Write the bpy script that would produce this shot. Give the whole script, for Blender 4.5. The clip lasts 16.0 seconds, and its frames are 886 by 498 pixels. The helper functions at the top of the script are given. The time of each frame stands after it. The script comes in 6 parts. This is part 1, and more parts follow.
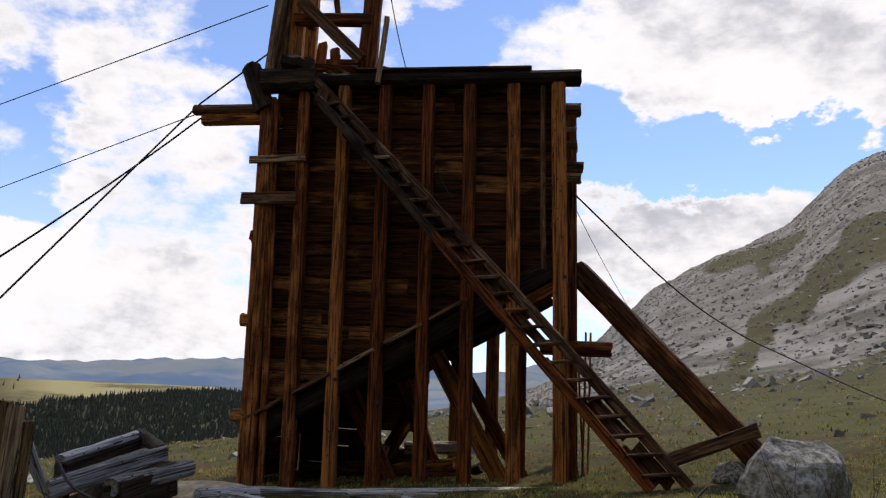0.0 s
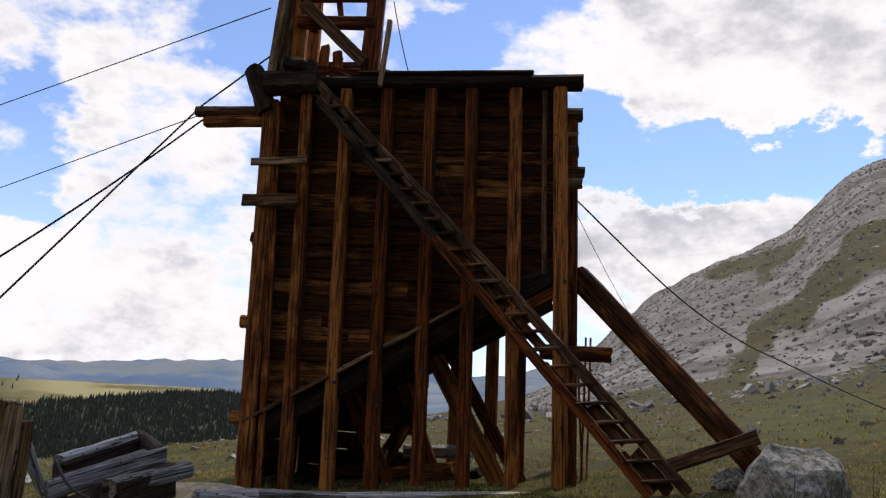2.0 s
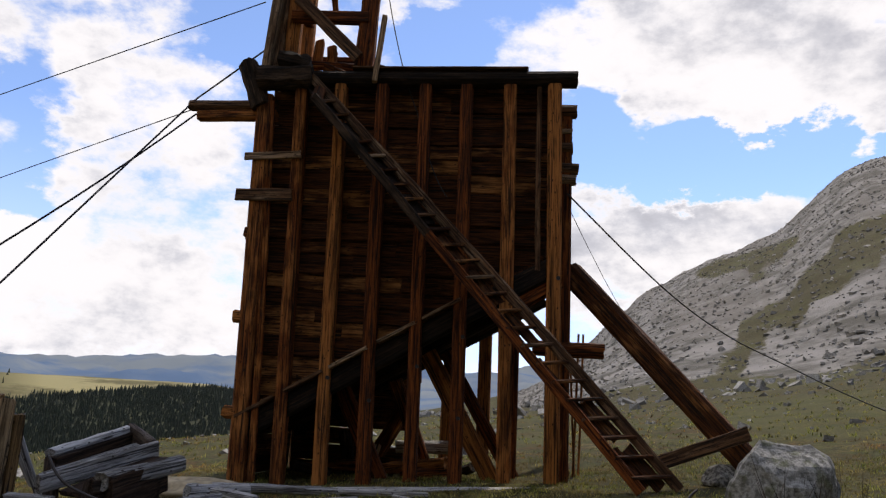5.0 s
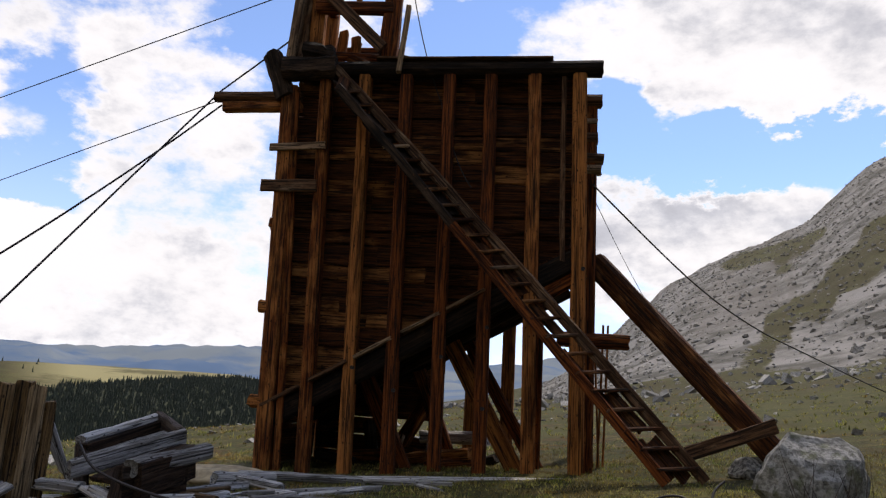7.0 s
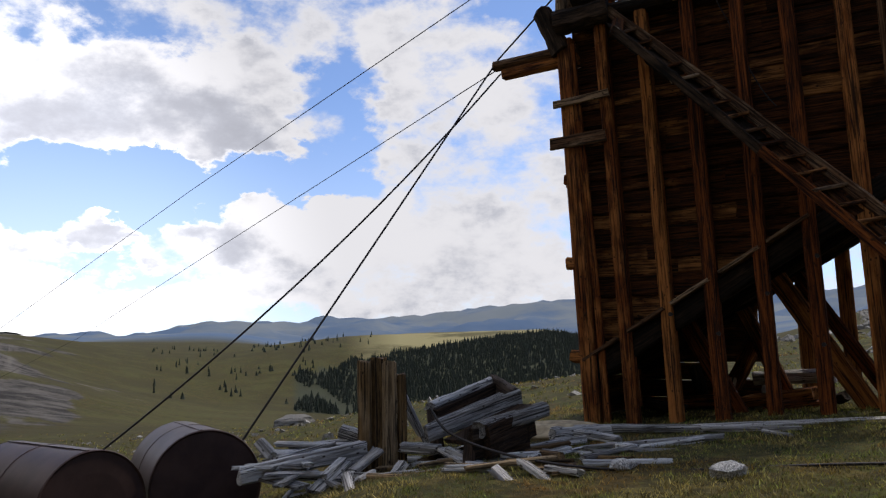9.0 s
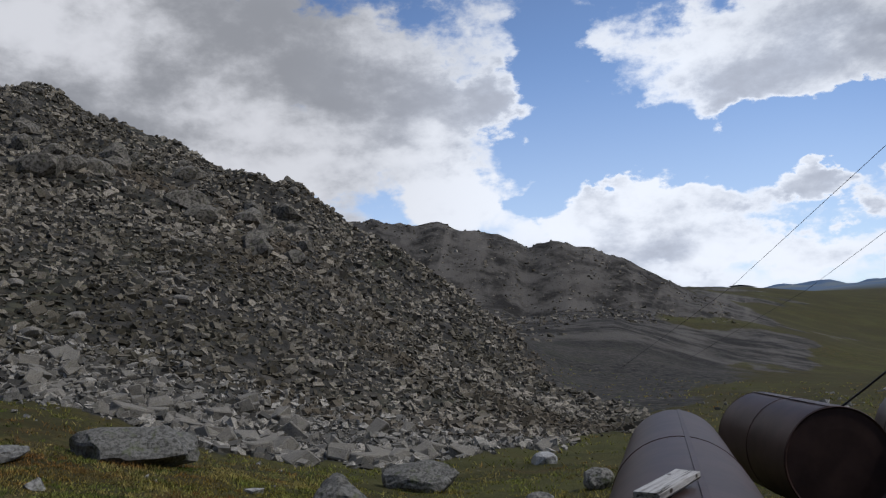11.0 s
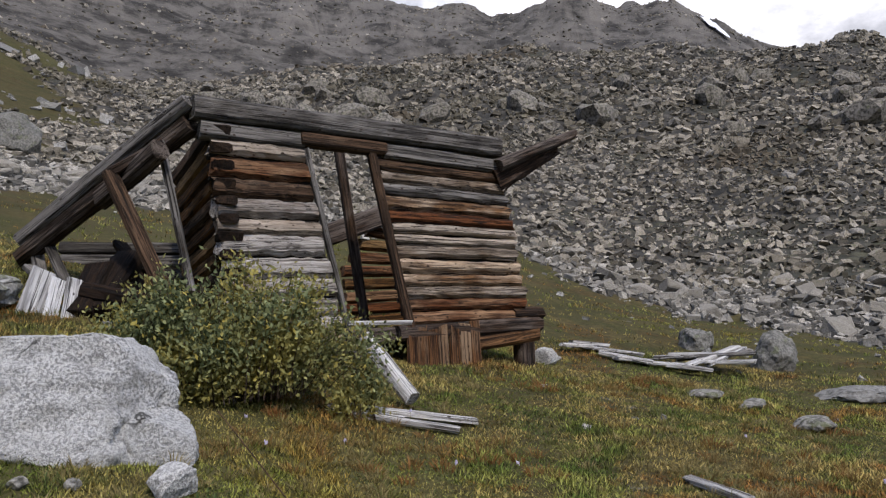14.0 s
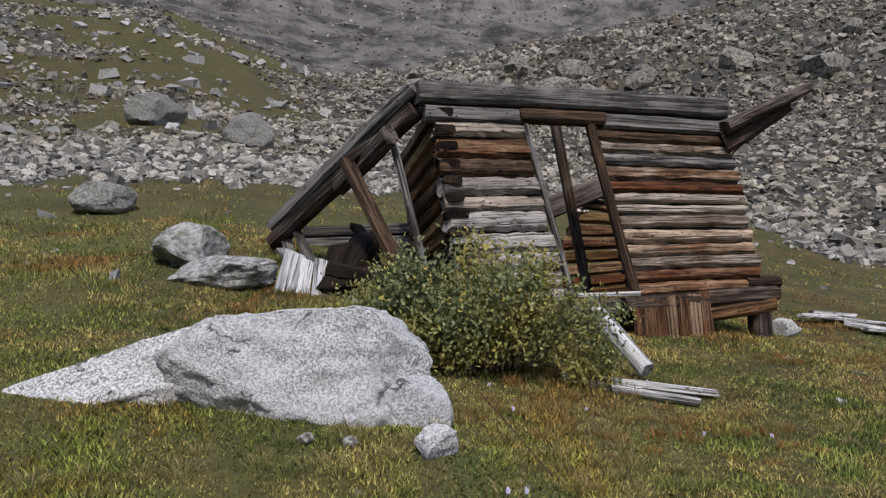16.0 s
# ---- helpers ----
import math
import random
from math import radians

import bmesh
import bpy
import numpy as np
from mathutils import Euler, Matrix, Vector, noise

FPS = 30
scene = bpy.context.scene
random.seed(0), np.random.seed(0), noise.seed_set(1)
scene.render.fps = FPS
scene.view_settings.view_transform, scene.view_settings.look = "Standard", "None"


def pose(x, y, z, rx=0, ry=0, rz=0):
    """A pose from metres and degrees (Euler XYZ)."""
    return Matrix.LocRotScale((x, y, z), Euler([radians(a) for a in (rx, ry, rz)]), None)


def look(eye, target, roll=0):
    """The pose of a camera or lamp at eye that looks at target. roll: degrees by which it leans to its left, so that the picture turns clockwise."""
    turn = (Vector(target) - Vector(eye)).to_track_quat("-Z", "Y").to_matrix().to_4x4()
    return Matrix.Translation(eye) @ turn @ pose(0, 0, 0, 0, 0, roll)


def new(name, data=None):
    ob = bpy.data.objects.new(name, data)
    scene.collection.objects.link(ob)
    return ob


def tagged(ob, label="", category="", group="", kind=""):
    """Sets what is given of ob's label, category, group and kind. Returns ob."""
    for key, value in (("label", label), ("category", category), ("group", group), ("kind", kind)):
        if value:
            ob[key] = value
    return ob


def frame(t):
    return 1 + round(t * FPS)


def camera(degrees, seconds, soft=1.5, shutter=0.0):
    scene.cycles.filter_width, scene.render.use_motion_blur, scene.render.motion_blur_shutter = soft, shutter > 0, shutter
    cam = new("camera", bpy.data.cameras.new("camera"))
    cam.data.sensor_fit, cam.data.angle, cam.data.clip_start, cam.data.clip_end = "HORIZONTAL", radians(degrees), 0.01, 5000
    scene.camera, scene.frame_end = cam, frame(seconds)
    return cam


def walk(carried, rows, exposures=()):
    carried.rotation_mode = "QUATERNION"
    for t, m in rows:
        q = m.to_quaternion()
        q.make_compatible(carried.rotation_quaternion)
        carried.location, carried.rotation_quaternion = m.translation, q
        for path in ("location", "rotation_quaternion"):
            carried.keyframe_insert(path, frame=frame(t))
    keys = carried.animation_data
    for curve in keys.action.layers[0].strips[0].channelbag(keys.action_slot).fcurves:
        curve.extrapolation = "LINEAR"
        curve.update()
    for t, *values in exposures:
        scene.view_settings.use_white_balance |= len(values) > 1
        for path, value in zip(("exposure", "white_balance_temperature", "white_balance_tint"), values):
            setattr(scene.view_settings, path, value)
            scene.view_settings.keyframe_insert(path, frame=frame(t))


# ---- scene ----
cam = camera(58.86, 16.0, 1.25)
PATH = [
    (0, pose(-0, -0, 1.55, 102.41, -2.82, -0.13)),
    (0.5, pose(0.002, -0.003, 1.545, 102.71, -2.95, 0.31)),
    (1, pose(-0, -0.012, 1.545, 102.66, -2.86, 0)),
    (1.5, pose(-0.008, -0.007, 1.547, 102.71, -3.27, -0.21)),
    (2, pose(-0.004, 0.002, 1.55, 102.68, -3.34, -0.22)),
    (2.5, pose(-0.011, -0.002, 1.544, 102.63, -3.73, -0.47)),
    (3, pose(-0.009, -0.007, 1.549, 102.98, -3.79, -0.52)),
    (3.5, pose(-0.008, -0.003, 1.545, 103.05, -3.68, -0.8)),
    (4, pose(-0.004, -0.006, 1.545, 102.64, -3.54, -0.79)),
    (6.5, pose(-0.021, 0.007, 1.529, 102.26, -3.96, -0.52)),
    (7, pose(-0.03, 0.009, 1.524, 101.76, -3.96, 0.81)),
    (7.5, pose(-0.052, 0.007, 1.517, 101.29, -3.93, 3.4)),
    (8, pose(-0.007, -0.015, 1.596, 98.4, -3.2, 9.03)),
    (8.2, pose(-0.064, -0.013, 1.577, 98.05, -1.96, 10.71)),
    (10.3, pose(-0.222, 0.088, 1.579, 94.9, 1.13, 54.83)),
    (10.5, pose(-0.111, 0.016, 1.627, 94.39, 1.32, 60.03)),
    (11, pose(0, -0.082, 1.663, 95.44, 2.49, 72.66)),
    (11.5, pose(0.026, -0.119, 1.643, 96.86, 1.82, 85.1)),
    (12, pose(-0.016, -0.136, 1.637, 99.1, 0.99, 94.13)),
    (12.5, pose(-0.005, -0.145, 1.638, 100.55, 1.92, 104.5)),
    (13, pose(0.07, -0.144, 1.621, 99.46, 1.39, 113.86)),
    (13.5, pose(0.093, -0.181, 1.621, 98.2, 2.83, 121.78)),
    (14, pose(0.111, -0.255, 1.595, 95.24, 3.81, 128.95)),
    (14.5, pose(0.134, -0.279, 1.591, 94.86, 3.76, 132.55)),
    (15, pose(0.168, -0.293, 1.587, 94.69, 3.27, 134.63)),
    (15.5, pose(0.191, -0.316, 1.57, 94.43, 2.69, 135.62)),
    (16, pose(0.264, -0.332, 1.577, 94.63, 4.72, 144.04)),
]
# stops, kelvin and tint of the clip's own camera, which adapts as it turns
EXPOSURES = [(0.0, 0.17, 6950, 15), (4.0, 0.17, 6950, 15), (8.0, 0.2, 6950, 15), (8.2, 0.18, 6950, 15), (10.3, -0.68, 6150, 11), (11.5, -0.72, 6250, 11), (12.5, -0.45, 6350, 12),
             (13.5, 0.08, 6320, 14), (14.5, 0.48, 6280, 15), (16.0, 0.54, 6280, 15)]
walk(cam, PATH, EXPOSURES)

# ---- daylight ----
SUN_AZ, SUN_EL = -28.0, 52.0          # degrees; azimuth is counted from +y towards -x
sun_way = Vector((-math.sin(radians(SUN_AZ)) * math.cos(radians(SUN_EL)), math.cos(radians(SUN_AZ)) * math.cos(radians(SUN_EL)), math.sin(radians(SUN_EL))))
sun = new("sun", bpy.data.lights.new("sun", "SUN"))
sun.data.energy, sun.data.angle, sun.data.color = 2.6, radians(4), (1.0, 0.94, 0.85)
sun.matrix_world = look(sun_way * 50, (0, 0, 0))


class Nodes:
    """Short hand for building a node tree."""

    def __init__(self, tree):
        self.tree = tree
        tree.nodes.clear()

    def add(self, kind, links=None, **props):
        n = self.tree.nodes.new(kind)
        for key, value in props.items():
            if key == "operation":
                n.operation = value
            elif key == "blend":
                n.blend_type = value
            elif key == "data_type":
                n.data_type = value
            elif key == "attribute_name":
                n.attribute_name = value
            elif key == "sky_type":
                n.sky_type = value
            elif key == "feature":
                n.feature = value
        for key, value in (links or {}).items():
            sock = n.inputs[key]
            if isinstance(value, bpy.types.NodeSocket):
                self.tree.links.new(value, sock)
            else:
                sock.default_value = value
        return n

    def math(self, op, a, b=0.0, c=0.0):
        return self.add("ShaderNodeMath", {0: a, 1: b, 2: c}, operation=op).outputs[0]

    def ramp(self, value, lo, hi, a=0.0, b=1.0):
        n = self.add("ShaderNodeMapRange", {"Value": value, "From Min": lo, "From Max": hi, "To Min": a, "To Max": b})
        n.interpolation_type = "SMOOTHSTEP"
        return n.outputs[0]

    def mix(self, fac, a, b, blend="MIX"):
        n = self.add("ShaderNodeMix", data_type="RGBA")
        n.blend_type = blend
        for key, value in ((0, fac), (6, a), (7, b)):
            if isinstance(value, bpy.types.NodeSocket):
                self.tree.links.new(value, n.inputs[key])
            else:
                n.inputs[key].default_value = value if key == 0 else (*value[:3], 1)
        return n.outputs[2]

    def noise(self, vector, scale, detail=4.0, rough=0.55, distortion=0.0):
        return self.add("ShaderNodeTexNoise", {"Vector": vector, "Scale": scale, "Detail": detail, "Roughness": rough, "Distortion": distortion}).outputs["Fac"]


world = bpy.data.worlds.new("sky")
scene.world = world
world.use_nodes = True
w = Nodes(world.node_tree)
way = w.add("ShaderNodeTexCoord").outputs["Generated"]
sky = w.add("ShaderNodeTexSky", sky_type="NISHITA")
sky.sun_disc, sky.sun_elevation, sky.sun_rotation = False, radians(SUN_EL), radians(-SUN_AZ)
sky.altitude, sky.air_density, sky.dust_density, sky.ozone_density = 3500, 1.0, 0.6, 1.5
sep = w.add("ShaderNodeSeparateXYZ", {0: way})
height = w.math("MAXIMUM", sep.outputs[2], 0.0)
# heaped cumulus and the blue gaps between them: bearing, elevation, half width and half height in degrees, weight
OVER_BIN = ((24.1, 20.1, 8.5, 5.4, .10), (19.2, 11.9, 9.0, 6.6, .10), (25.9, 5.8, 11.5, 3.2, .06), (-18.7, 26.4, 15.0, 5.8, .20), (-27.3, 23.5, 7.0, 4.0, .14), (2.7, 29.4, 3.2, 2.4, .12),
            (-17.2, 13.0, 10.2, 5.3, .24), (30.7, 17.2, 3.4, 5.8, -.20), (16.1, 26.4, 2.9, 2.9, -.13), (1.2, 27.0, 3.4, 2.5, -.18), (-21.6, 18.8, 11.0, 2.4, -.26), (-11.2, 21.4, 2.7, 3.3, -.18), (29.2, 11.6, 2.6, 1.8, -.10))
OVER_VALLEY = ((82.9, 19.1, 12.8, 4.0, .17), (73.4, 15.5, 8.2, 2.9, .20), (83.6, 12.1, 11.8, 2.6, .20), (72.3, 8.8, 4.0, 2.4, .20), (43.4, 17.5, 15.7, 4.6, .24), (57.1, 7.4, 9.4, 2.2, .20), (45.9, 8.0, 2.7, 1.8, .24),
               (56.0, 4.3, 10.2, 1.5, .10), (34.3, 8.6, 8.2, 3.2, .20), (40.2, 4.1, 12.0, 1.8, .12), (61.6, 12.2, 6.4, 3.1, -.28), (63.6, 17.8, 3.2, 4.8, -.20), (46.0, 11.6, 9.4, 2.4, -.28), (65.8, 8.2, 2.8, 1.9, -.20),
               (36.9, 12.6, 9.4, 1.9, -.20), (50.9, 9.9, 2.3, 2.6, -.12))
layer = w.add("ShaderNodeVectorMath", {0: way, 1: (1.0, 1.0, 1.7)}, operation="MULTIPLY").outputs[0]
billow = w.add("ShaderNodeTexNoise", {"Vector": layer, "Scale": 13.0, "Detail": 7.0, "Roughness": 0.58}).outputs["Color"]
billow = w.add("ShaderNodeVectorMath", {0: w.add("ShaderNodeVectorMath", {0: billow, 1: (.5, .5, .5)}, operation="SUBTRACT").outputs[0], "Scale": 0.15}, operation="SCALE").outputs[0]
bent = w.add("ShaderNodeVectorMath", {0: way, 1: billow}, operation="ADD").outputs[0]


def heap(az, el, wide, high, weight):
    """One cloud or gap in the sky: a soft oval about a direction."""
    n = w.add("ShaderNodeMapping", {"Vector": bent})
    n.vector_type = "TEXTURE"
    a, e = radians(az), radians(el)
    n.inputs["Location"].default_value = (-math.sin(a) * math.cos(e), math.cos(a) * math.cos(e), math.sin(e))
    n.inputs["Rotation"].default_value = (e, 0, a)
    n.inputs["Scale"].default_value = (radians(wide), 0.9, radians(high))
    far = w.add("ShaderNodeVectorMath", {0: n.outputs[0]}, operation="LENGTH").outputs["Value"]
    return w.ramp(far, 0.45, 1.25, weight, 0.0)


big = w.noise(layer, 3.1, 9.0, 0.56, 0.10)
fine = w.noise(layer, 15.0, 8.0, 0.62)
# the grey bank of cloud stands over the mountain
bank = w.add("ShaderNodeVectorMath", {0: way, 1: (-0.80, -0.55, 0.25)}, operation="DOT_PRODUCT").outputs["Value"]
grey = w.ramp(bank, 0.60, 0.95)
cover = w.math("ADD", w.math("ADD", w.math("MULTIPLY", big, 0.62), w.math("MULTIPLY", fine, 0.38)), w.math("MULTIPLY", grey, 0.20))
for oval in OVER_BIN + OVER_VALLEY:
    cover = w.math("ADD", cover, heap(*oval))
cloud = w.ramp(cover, 0.465, 0.60)
body = w.ramp(cover, 0.58, 0.78)
lower = w.add("ShaderNodeVectorMath", {0: layer, 1: (0, 0, 0.09)}, operation="ADD").outputs[0]
shade = w.ramp(w.math("ADD", w.math("MULTIPLY", w.noise(lower, 4.2, 8.0, 0.58, 0.10), .8), w.math("MULTIPLY", fine, .2)), 0.40, 0.60)
# the clouds over the valley stand opposite the bin's and shine whiter
valley = w.add("ShaderNodeVectorMath", {0: way, 1: (-0.87, 0.48, 0.0)}, operation="DOT_PRODUCT").outputs["Value"]
bright = w.ramp(valley, 0.84, 0.96, 0.90, 1.55)
light_cloud = w.mix(w.math("MULTIPLY", w.ramp(cover, 0.54, 0.70), w.ramp(shade, 0.0, 1.0, 0.0, 0.9)), (0.95, 0.98, 1.03), (0.60, 0.65, 0.75))
light_cloud = w.mix(w.math("MULTIPLY", body, w.math("MULTIPLY", shade, 0.75)), light_cloud, (0.44, 0.465, 0.53))
light_cloud = w.mix(1.0, light_cloud, w.add("ShaderNodeCombineColor", {0: bright, 1: bright, 2: bright}).outputs[0], "MULTIPLY")
gloom = w.ramp(w.add("ShaderNodeVectorMath", {0: way, 1: (-0.94, -0.20, 0.27)}, operation="DOT_PRODUCT").outputs["Value"], 0.80, 0.98)
dark_cloud = w.mix(shade, (1.10, 1.10, 1.13), (0.48, 0.49, 0.52))
cloud_colour = w.mix(gloom, light_cloud, dark_cloud)
blue = w.mix(1.0, sky.outputs[0], (0.185, 0.200, 0.215), "MULTIPLY")
haze = w.ramp(height, 0.0, 0.34, 0.60, 0.05)
blue = w.mix(haze, blue, (0.72, 0.82, 0.95))
blue = w.mix(1.0, blue, w.add("ShaderNodeCombineColor", {0: w.ramp(valley, 0.84, 0.96, 0.94, 1.34), 1: w.ramp(valley, 0.84, 0.96, 0.96, 1.30), 2: w.ramp(valley, 0.84, 0.96, 1.0, 1.26)}).outputs[0], "MULTIPLY")
final = w.mix(cloud, blue, cloud_colour)
back = w.add("ShaderNodeBackground", {"Color": final, "Strength": 1.0})
w.add("ShaderNodeOutputWorld", {"Surface": back.outputs[0]})
# ---- materials ----
def material(name):
    m = bpy.data.materials.new(name)
    m.use_nodes = True
    return m, Nodes(m.node_tree)


def finish(k, colour, rough, bump=None, strength=0.3, distance=0.02, metallic=0.0, spec=0.3):
    bsdf = k.add("ShaderNodeBsdfPrincipled", {"Base Color": colour, "Roughness": rough, "Metallic": metallic, "Specular IOR Level": spec})
    if bump is not None:
        b = k.add("ShaderNodeBump", {"Height": bump, "Strength": strength, "Distance": distance})
        k.tree.links.new(b.outputs[0], bsdf.inputs["Normal"])
    k.add("ShaderNodeOutputMaterial", {"Surface": bsdf.outputs[0]})


def object_coords(k, scale=(1, 1, 1)):
    c = k.add("ShaderNodeTexCoord").outputs["Object"]
    return k.add("ShaderNodeVectorMath", {0: c, 1: scale}, operation="MULTIPLY").outputs[0]


def world_coords(k):
    return k.add("ShaderNodeNewGeometry").outputs["Position"]


def timber(name, dark, mid, pale, weather=0.5, rough=0.85):
    """Old wood: the grain runs along each piece's own x axis; weathered grey over brown heartwood."""
    m, k = material(name)
    rnd = k.add("ShaderNodeObjectInfo").outputs["Random"]
    shift = k.math("MULTIPLY", rnd, 37.0)
    base = k.add("ShaderNodeTexCoord").outputs["Object"]
    base = k.add("ShaderNodeVectorMath", {0: base, 1: k.add("ShaderNodeCombineXYZ", {0: shift, 1: shift, 2: shift}).outputs[0]}, operation="ADD").outputs[0]
    along = k.add("ShaderNodeVectorMath", {0: base, 1: (2.0, 52, 52)}, operation="MULTIPLY").outputs[0]
    grain = k.noise(along, 1.0, 6.0, 0.72, 0.5)
    fibre = k.noise(k.add("ShaderNodeVectorMath", {0: base, 1: (4, 120, 120)}, operation="MULTIPLY").outputs[0], 1.0, 3.0)
    crack = k.ramp(k.noise(k.add("ShaderNodeVectorMath", {0: base, 1: (0.8, 42, 42)}, operation="MULTIPLY").outputs[0], 1.0, 4.0, 0.55, 1.4), 0.565, 0.60)
    patch = k.noise(k.add("ShaderNodeVectorMath", {0: base, 1: (2.6, 7, 7)}, operation="MULTIPLY").outputs[0], 1.0, 4.0)
    tone = k.math("ADD", k.math("MULTIPLY", rnd, 0.5), k.math("MULTIPLY", patch, 0.8))
    colour = k.mix(k.ramp(grain, 0.36, 0.62), dark, mid)
    colour = k.mix(k.math("MULTIPLY", k.ramp(tone, 0.95 - weather, 1.25 - weather), k.ramp(grain, 0.34, 0.56, 0.25, 1.0)), colour, pale)
    colour = k.mix(k.math("MULTIPLY", crack, 0.85), colour, (0.012, 0.010, 0.008))
    stain = k.ramp(k.noise(k.add("ShaderNodeVectorMath", {0: base, 1: (0.8, 14, 14)}, operation="MULTIPLY").outputs[0], 1.0, 5.0, 0.6, 0.8), 0.50, 0.64)
    colour = k.mix(k.math("MULTIPLY", stain, 0.72), colour, dark)
    knot = k.add("ShaderNodeTexVoronoi", {"Vector": k.add("ShaderNodeVectorMath", {0: base, 1: (8.5, 15, 15)}, operation="MULTIPLY").outputs[0], "Scale": 1.0}).outputs["Distance"]
    colour = k.mix(k.ramp(knot, 0.09, 0.17, 0.9, 0.0), colour, (0.03, 0.018, 0.01))
    bump = k.math("SUBTRACT", k.math("ADD", grain, k.math("MULTIPLY", fibre, 0.4)), k.math("MULTIPLY", crack, 1.2))
    finish(k, colour, rough, bump, 0.9, 0.018, spec=0.15)
    return m


def stone(name, dark, mid, pale, grain=60.0, lichen=0.0, spread=(0.9, 1.1), pitted=0.35, cracked=0.0, patchy=False):
    m, k = material(name)
    p = k.add("ShaderNodeTexCoord").outputs["Object"]
    rnd = k.add("ShaderNodeObjectInfo").outputs["Random"]
    isl = k.add("ShaderNodeNewGeometry").outputs["Random Per Island"]
    big = k.noise(p, 2.2, 5.0, 0.6)
    fine = k.noise(p, grain, 4.0, 0.7)
    colour = k.mix(k.ramp(fine, 0.38, 0.60), dark, pale)
    colour = k.mix(k.ramp(k.math("ADD", big, k.math("MULTIPLY", k.math("SUBTRACT", isl, 0.5), 0.5)), 0.3, 0.7, 0.50, 0.05), colour, mid)
    if lichen:
        colour = k.mix(k.math("MULTIPLY", k.ramp(k.noise(p, 7.0, 5.0), 0.55, 0.68), lichen), colour, (0.10, 0.115, 0.04))
    if cracked:
        line = k.math("ABSOLUTE", k.math("SUBTRACT", k.noise(p, 1.9, 5.0, 0.55), 0.5))
        colour = k.mix(k.math("MULTIPLY", k.ramp(line, 0.003, 0.009, cracked, 0.0), k.ramp(k.noise(p, 2.7, 2.0), 0.50, 0.58)), colour, (0.02, 0.019, 0.017))
        colour = k.mix(k.ramp(k.noise(p, 3.0, 6.0, 0.7), 0.52, 0.68, 0.0, 0.45), colour, dark)
    colour = k.mix(1.0, colour, k.add("ShaderNodeCombineColor", {0: k.ramp(isl, 0, 1, *spread), 1: k.ramp(isl, 0, 1, spread[0], spread[1] * .98), 2: k.ramp(isl, 0, 1, spread[0] * .97, spread[1] * .93)}).outputs[0], "MULTIPLY")
    if patchy:
        # older, browner and mossier stretches of the slope
        wp = world_coords(k)
        colour = k.mix(k.ramp(k.noise(wp, 0.10, 5.0, 0.62), 0.42, 0.62, 0.0, 0.62), colour, (0.060, 0.052, 0.030))
        colour = k.mix(k.ramp(k.noise(wp, 0.05, 4.0, 0.6), 0.52, 0.66, 0.0, 0.35), colour, (0.17, 0.125, 0.085))
    finish(k, colour, 0.9, k.math("ADD", big, k.math("MULTIPLY", fine, pitted)), 0.8, 0.03, spec=0.25)
    return m


def flat_mat(name, colour, rough=0.7, metallic=0.0, scale=14.0, vary=0.35):
    m, k = material(name)
    n = k.noise(object_coords(k), scale, 5.0)
    finish(k, k.mix(k.ramp(n, 0.3, 0.7), [c * (1 - vary) for c in colour], [c * (1 + vary) for c in colour]), rough, n, 0.25, 0.01, metallic)
    return m


BIN_WOOD = timber("stained_timber", (0.014, 0.005, 0.002), (0.25, 0.068, 0.014), (0.46, 0.175, 0.045), 0.40)
BIN_BOARD = timber("brown_boards", (0.012, 0.005, 0.002), (0.115, 0.038, 0.010), (0.40, 0.17, 0.052), 0.25)
BIN_GREY = timber("bleached_bin_timber", (0.03, 0.016, 0.009), (0.19, 0.095, 0.045), (0.42, 0.28, 0.165), 0.44)
LOG_WOOD = timber("weathered_log", (0.024, 0.013, 0.007), (0.235, 0.120, 0.050), (0.52, 0.40, 0.28), 0.44)
LOG_RED = timber("red_brown_log", (0.018, 0.008, 0.004), (0.165, 0.060, 0.022), (0.30, 0.18, 0.10), 0.30)
LOG_TAN = timber("grey_tan_log", (0.036, 0.026, 0.018), (0.22, 0.155, 0.10), (0.43, 0.36, 0.285), 0.55)
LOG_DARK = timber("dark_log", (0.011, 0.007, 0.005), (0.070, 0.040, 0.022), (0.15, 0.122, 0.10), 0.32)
ROOF_LOG = timber("grey_roof_log", (0.016, 0.014, 0.012), (0.090, 0.080, 0.068), (0.23, 0.212, 0.19), 0.50)
LOG_GREY = timber("bleached_log", (0.07, 0.056, 0.045), (0.29, 0.24, 0.195), (0.46, 0.425, 0.38), 0.62)
SKIRT_WOOD = timber("brown_skirt_boards", (0.025, 0.013, 0.007), (0.17, 0.078, 0.030), (0.28, 0.19, 0.115), 0.33)
GREY_WOOD = timber("grey_driftwood", (0.12, 0.108, 0.095), (0.38, 0.36, 0.33), (0.62, 0.60, 0.565), 0.58)
STUMP_WOOD = timber("old_post", (0.04, 0.023, 0.011), (0.25, 0.15, 0.062), (0.42, 0.30, 0.17), 0.38)
GRANITE = stone("pale_granite", (0.15, 0.149, 0.148), (0.47, 0.467, 0.46), (0.66, 0.655, 0.645), 75.0, 0.0, (0.9, 1.1), 0.8, 0.85)
TALUS = stone("talus_stone", (0.070, 0.063, 0.053), (0.180, 0.157, 0.122), (0.32, 0.288, 0.238), 38.0, 0.45, (0.28, 1.75), patchy=True)
BOULDER = stone("lichened_boulder", (0.045, 0.043, 0.038), (0.135, 0.128, 0.112), (0.29, 0.28, 0.255), 22.0, 0.5)
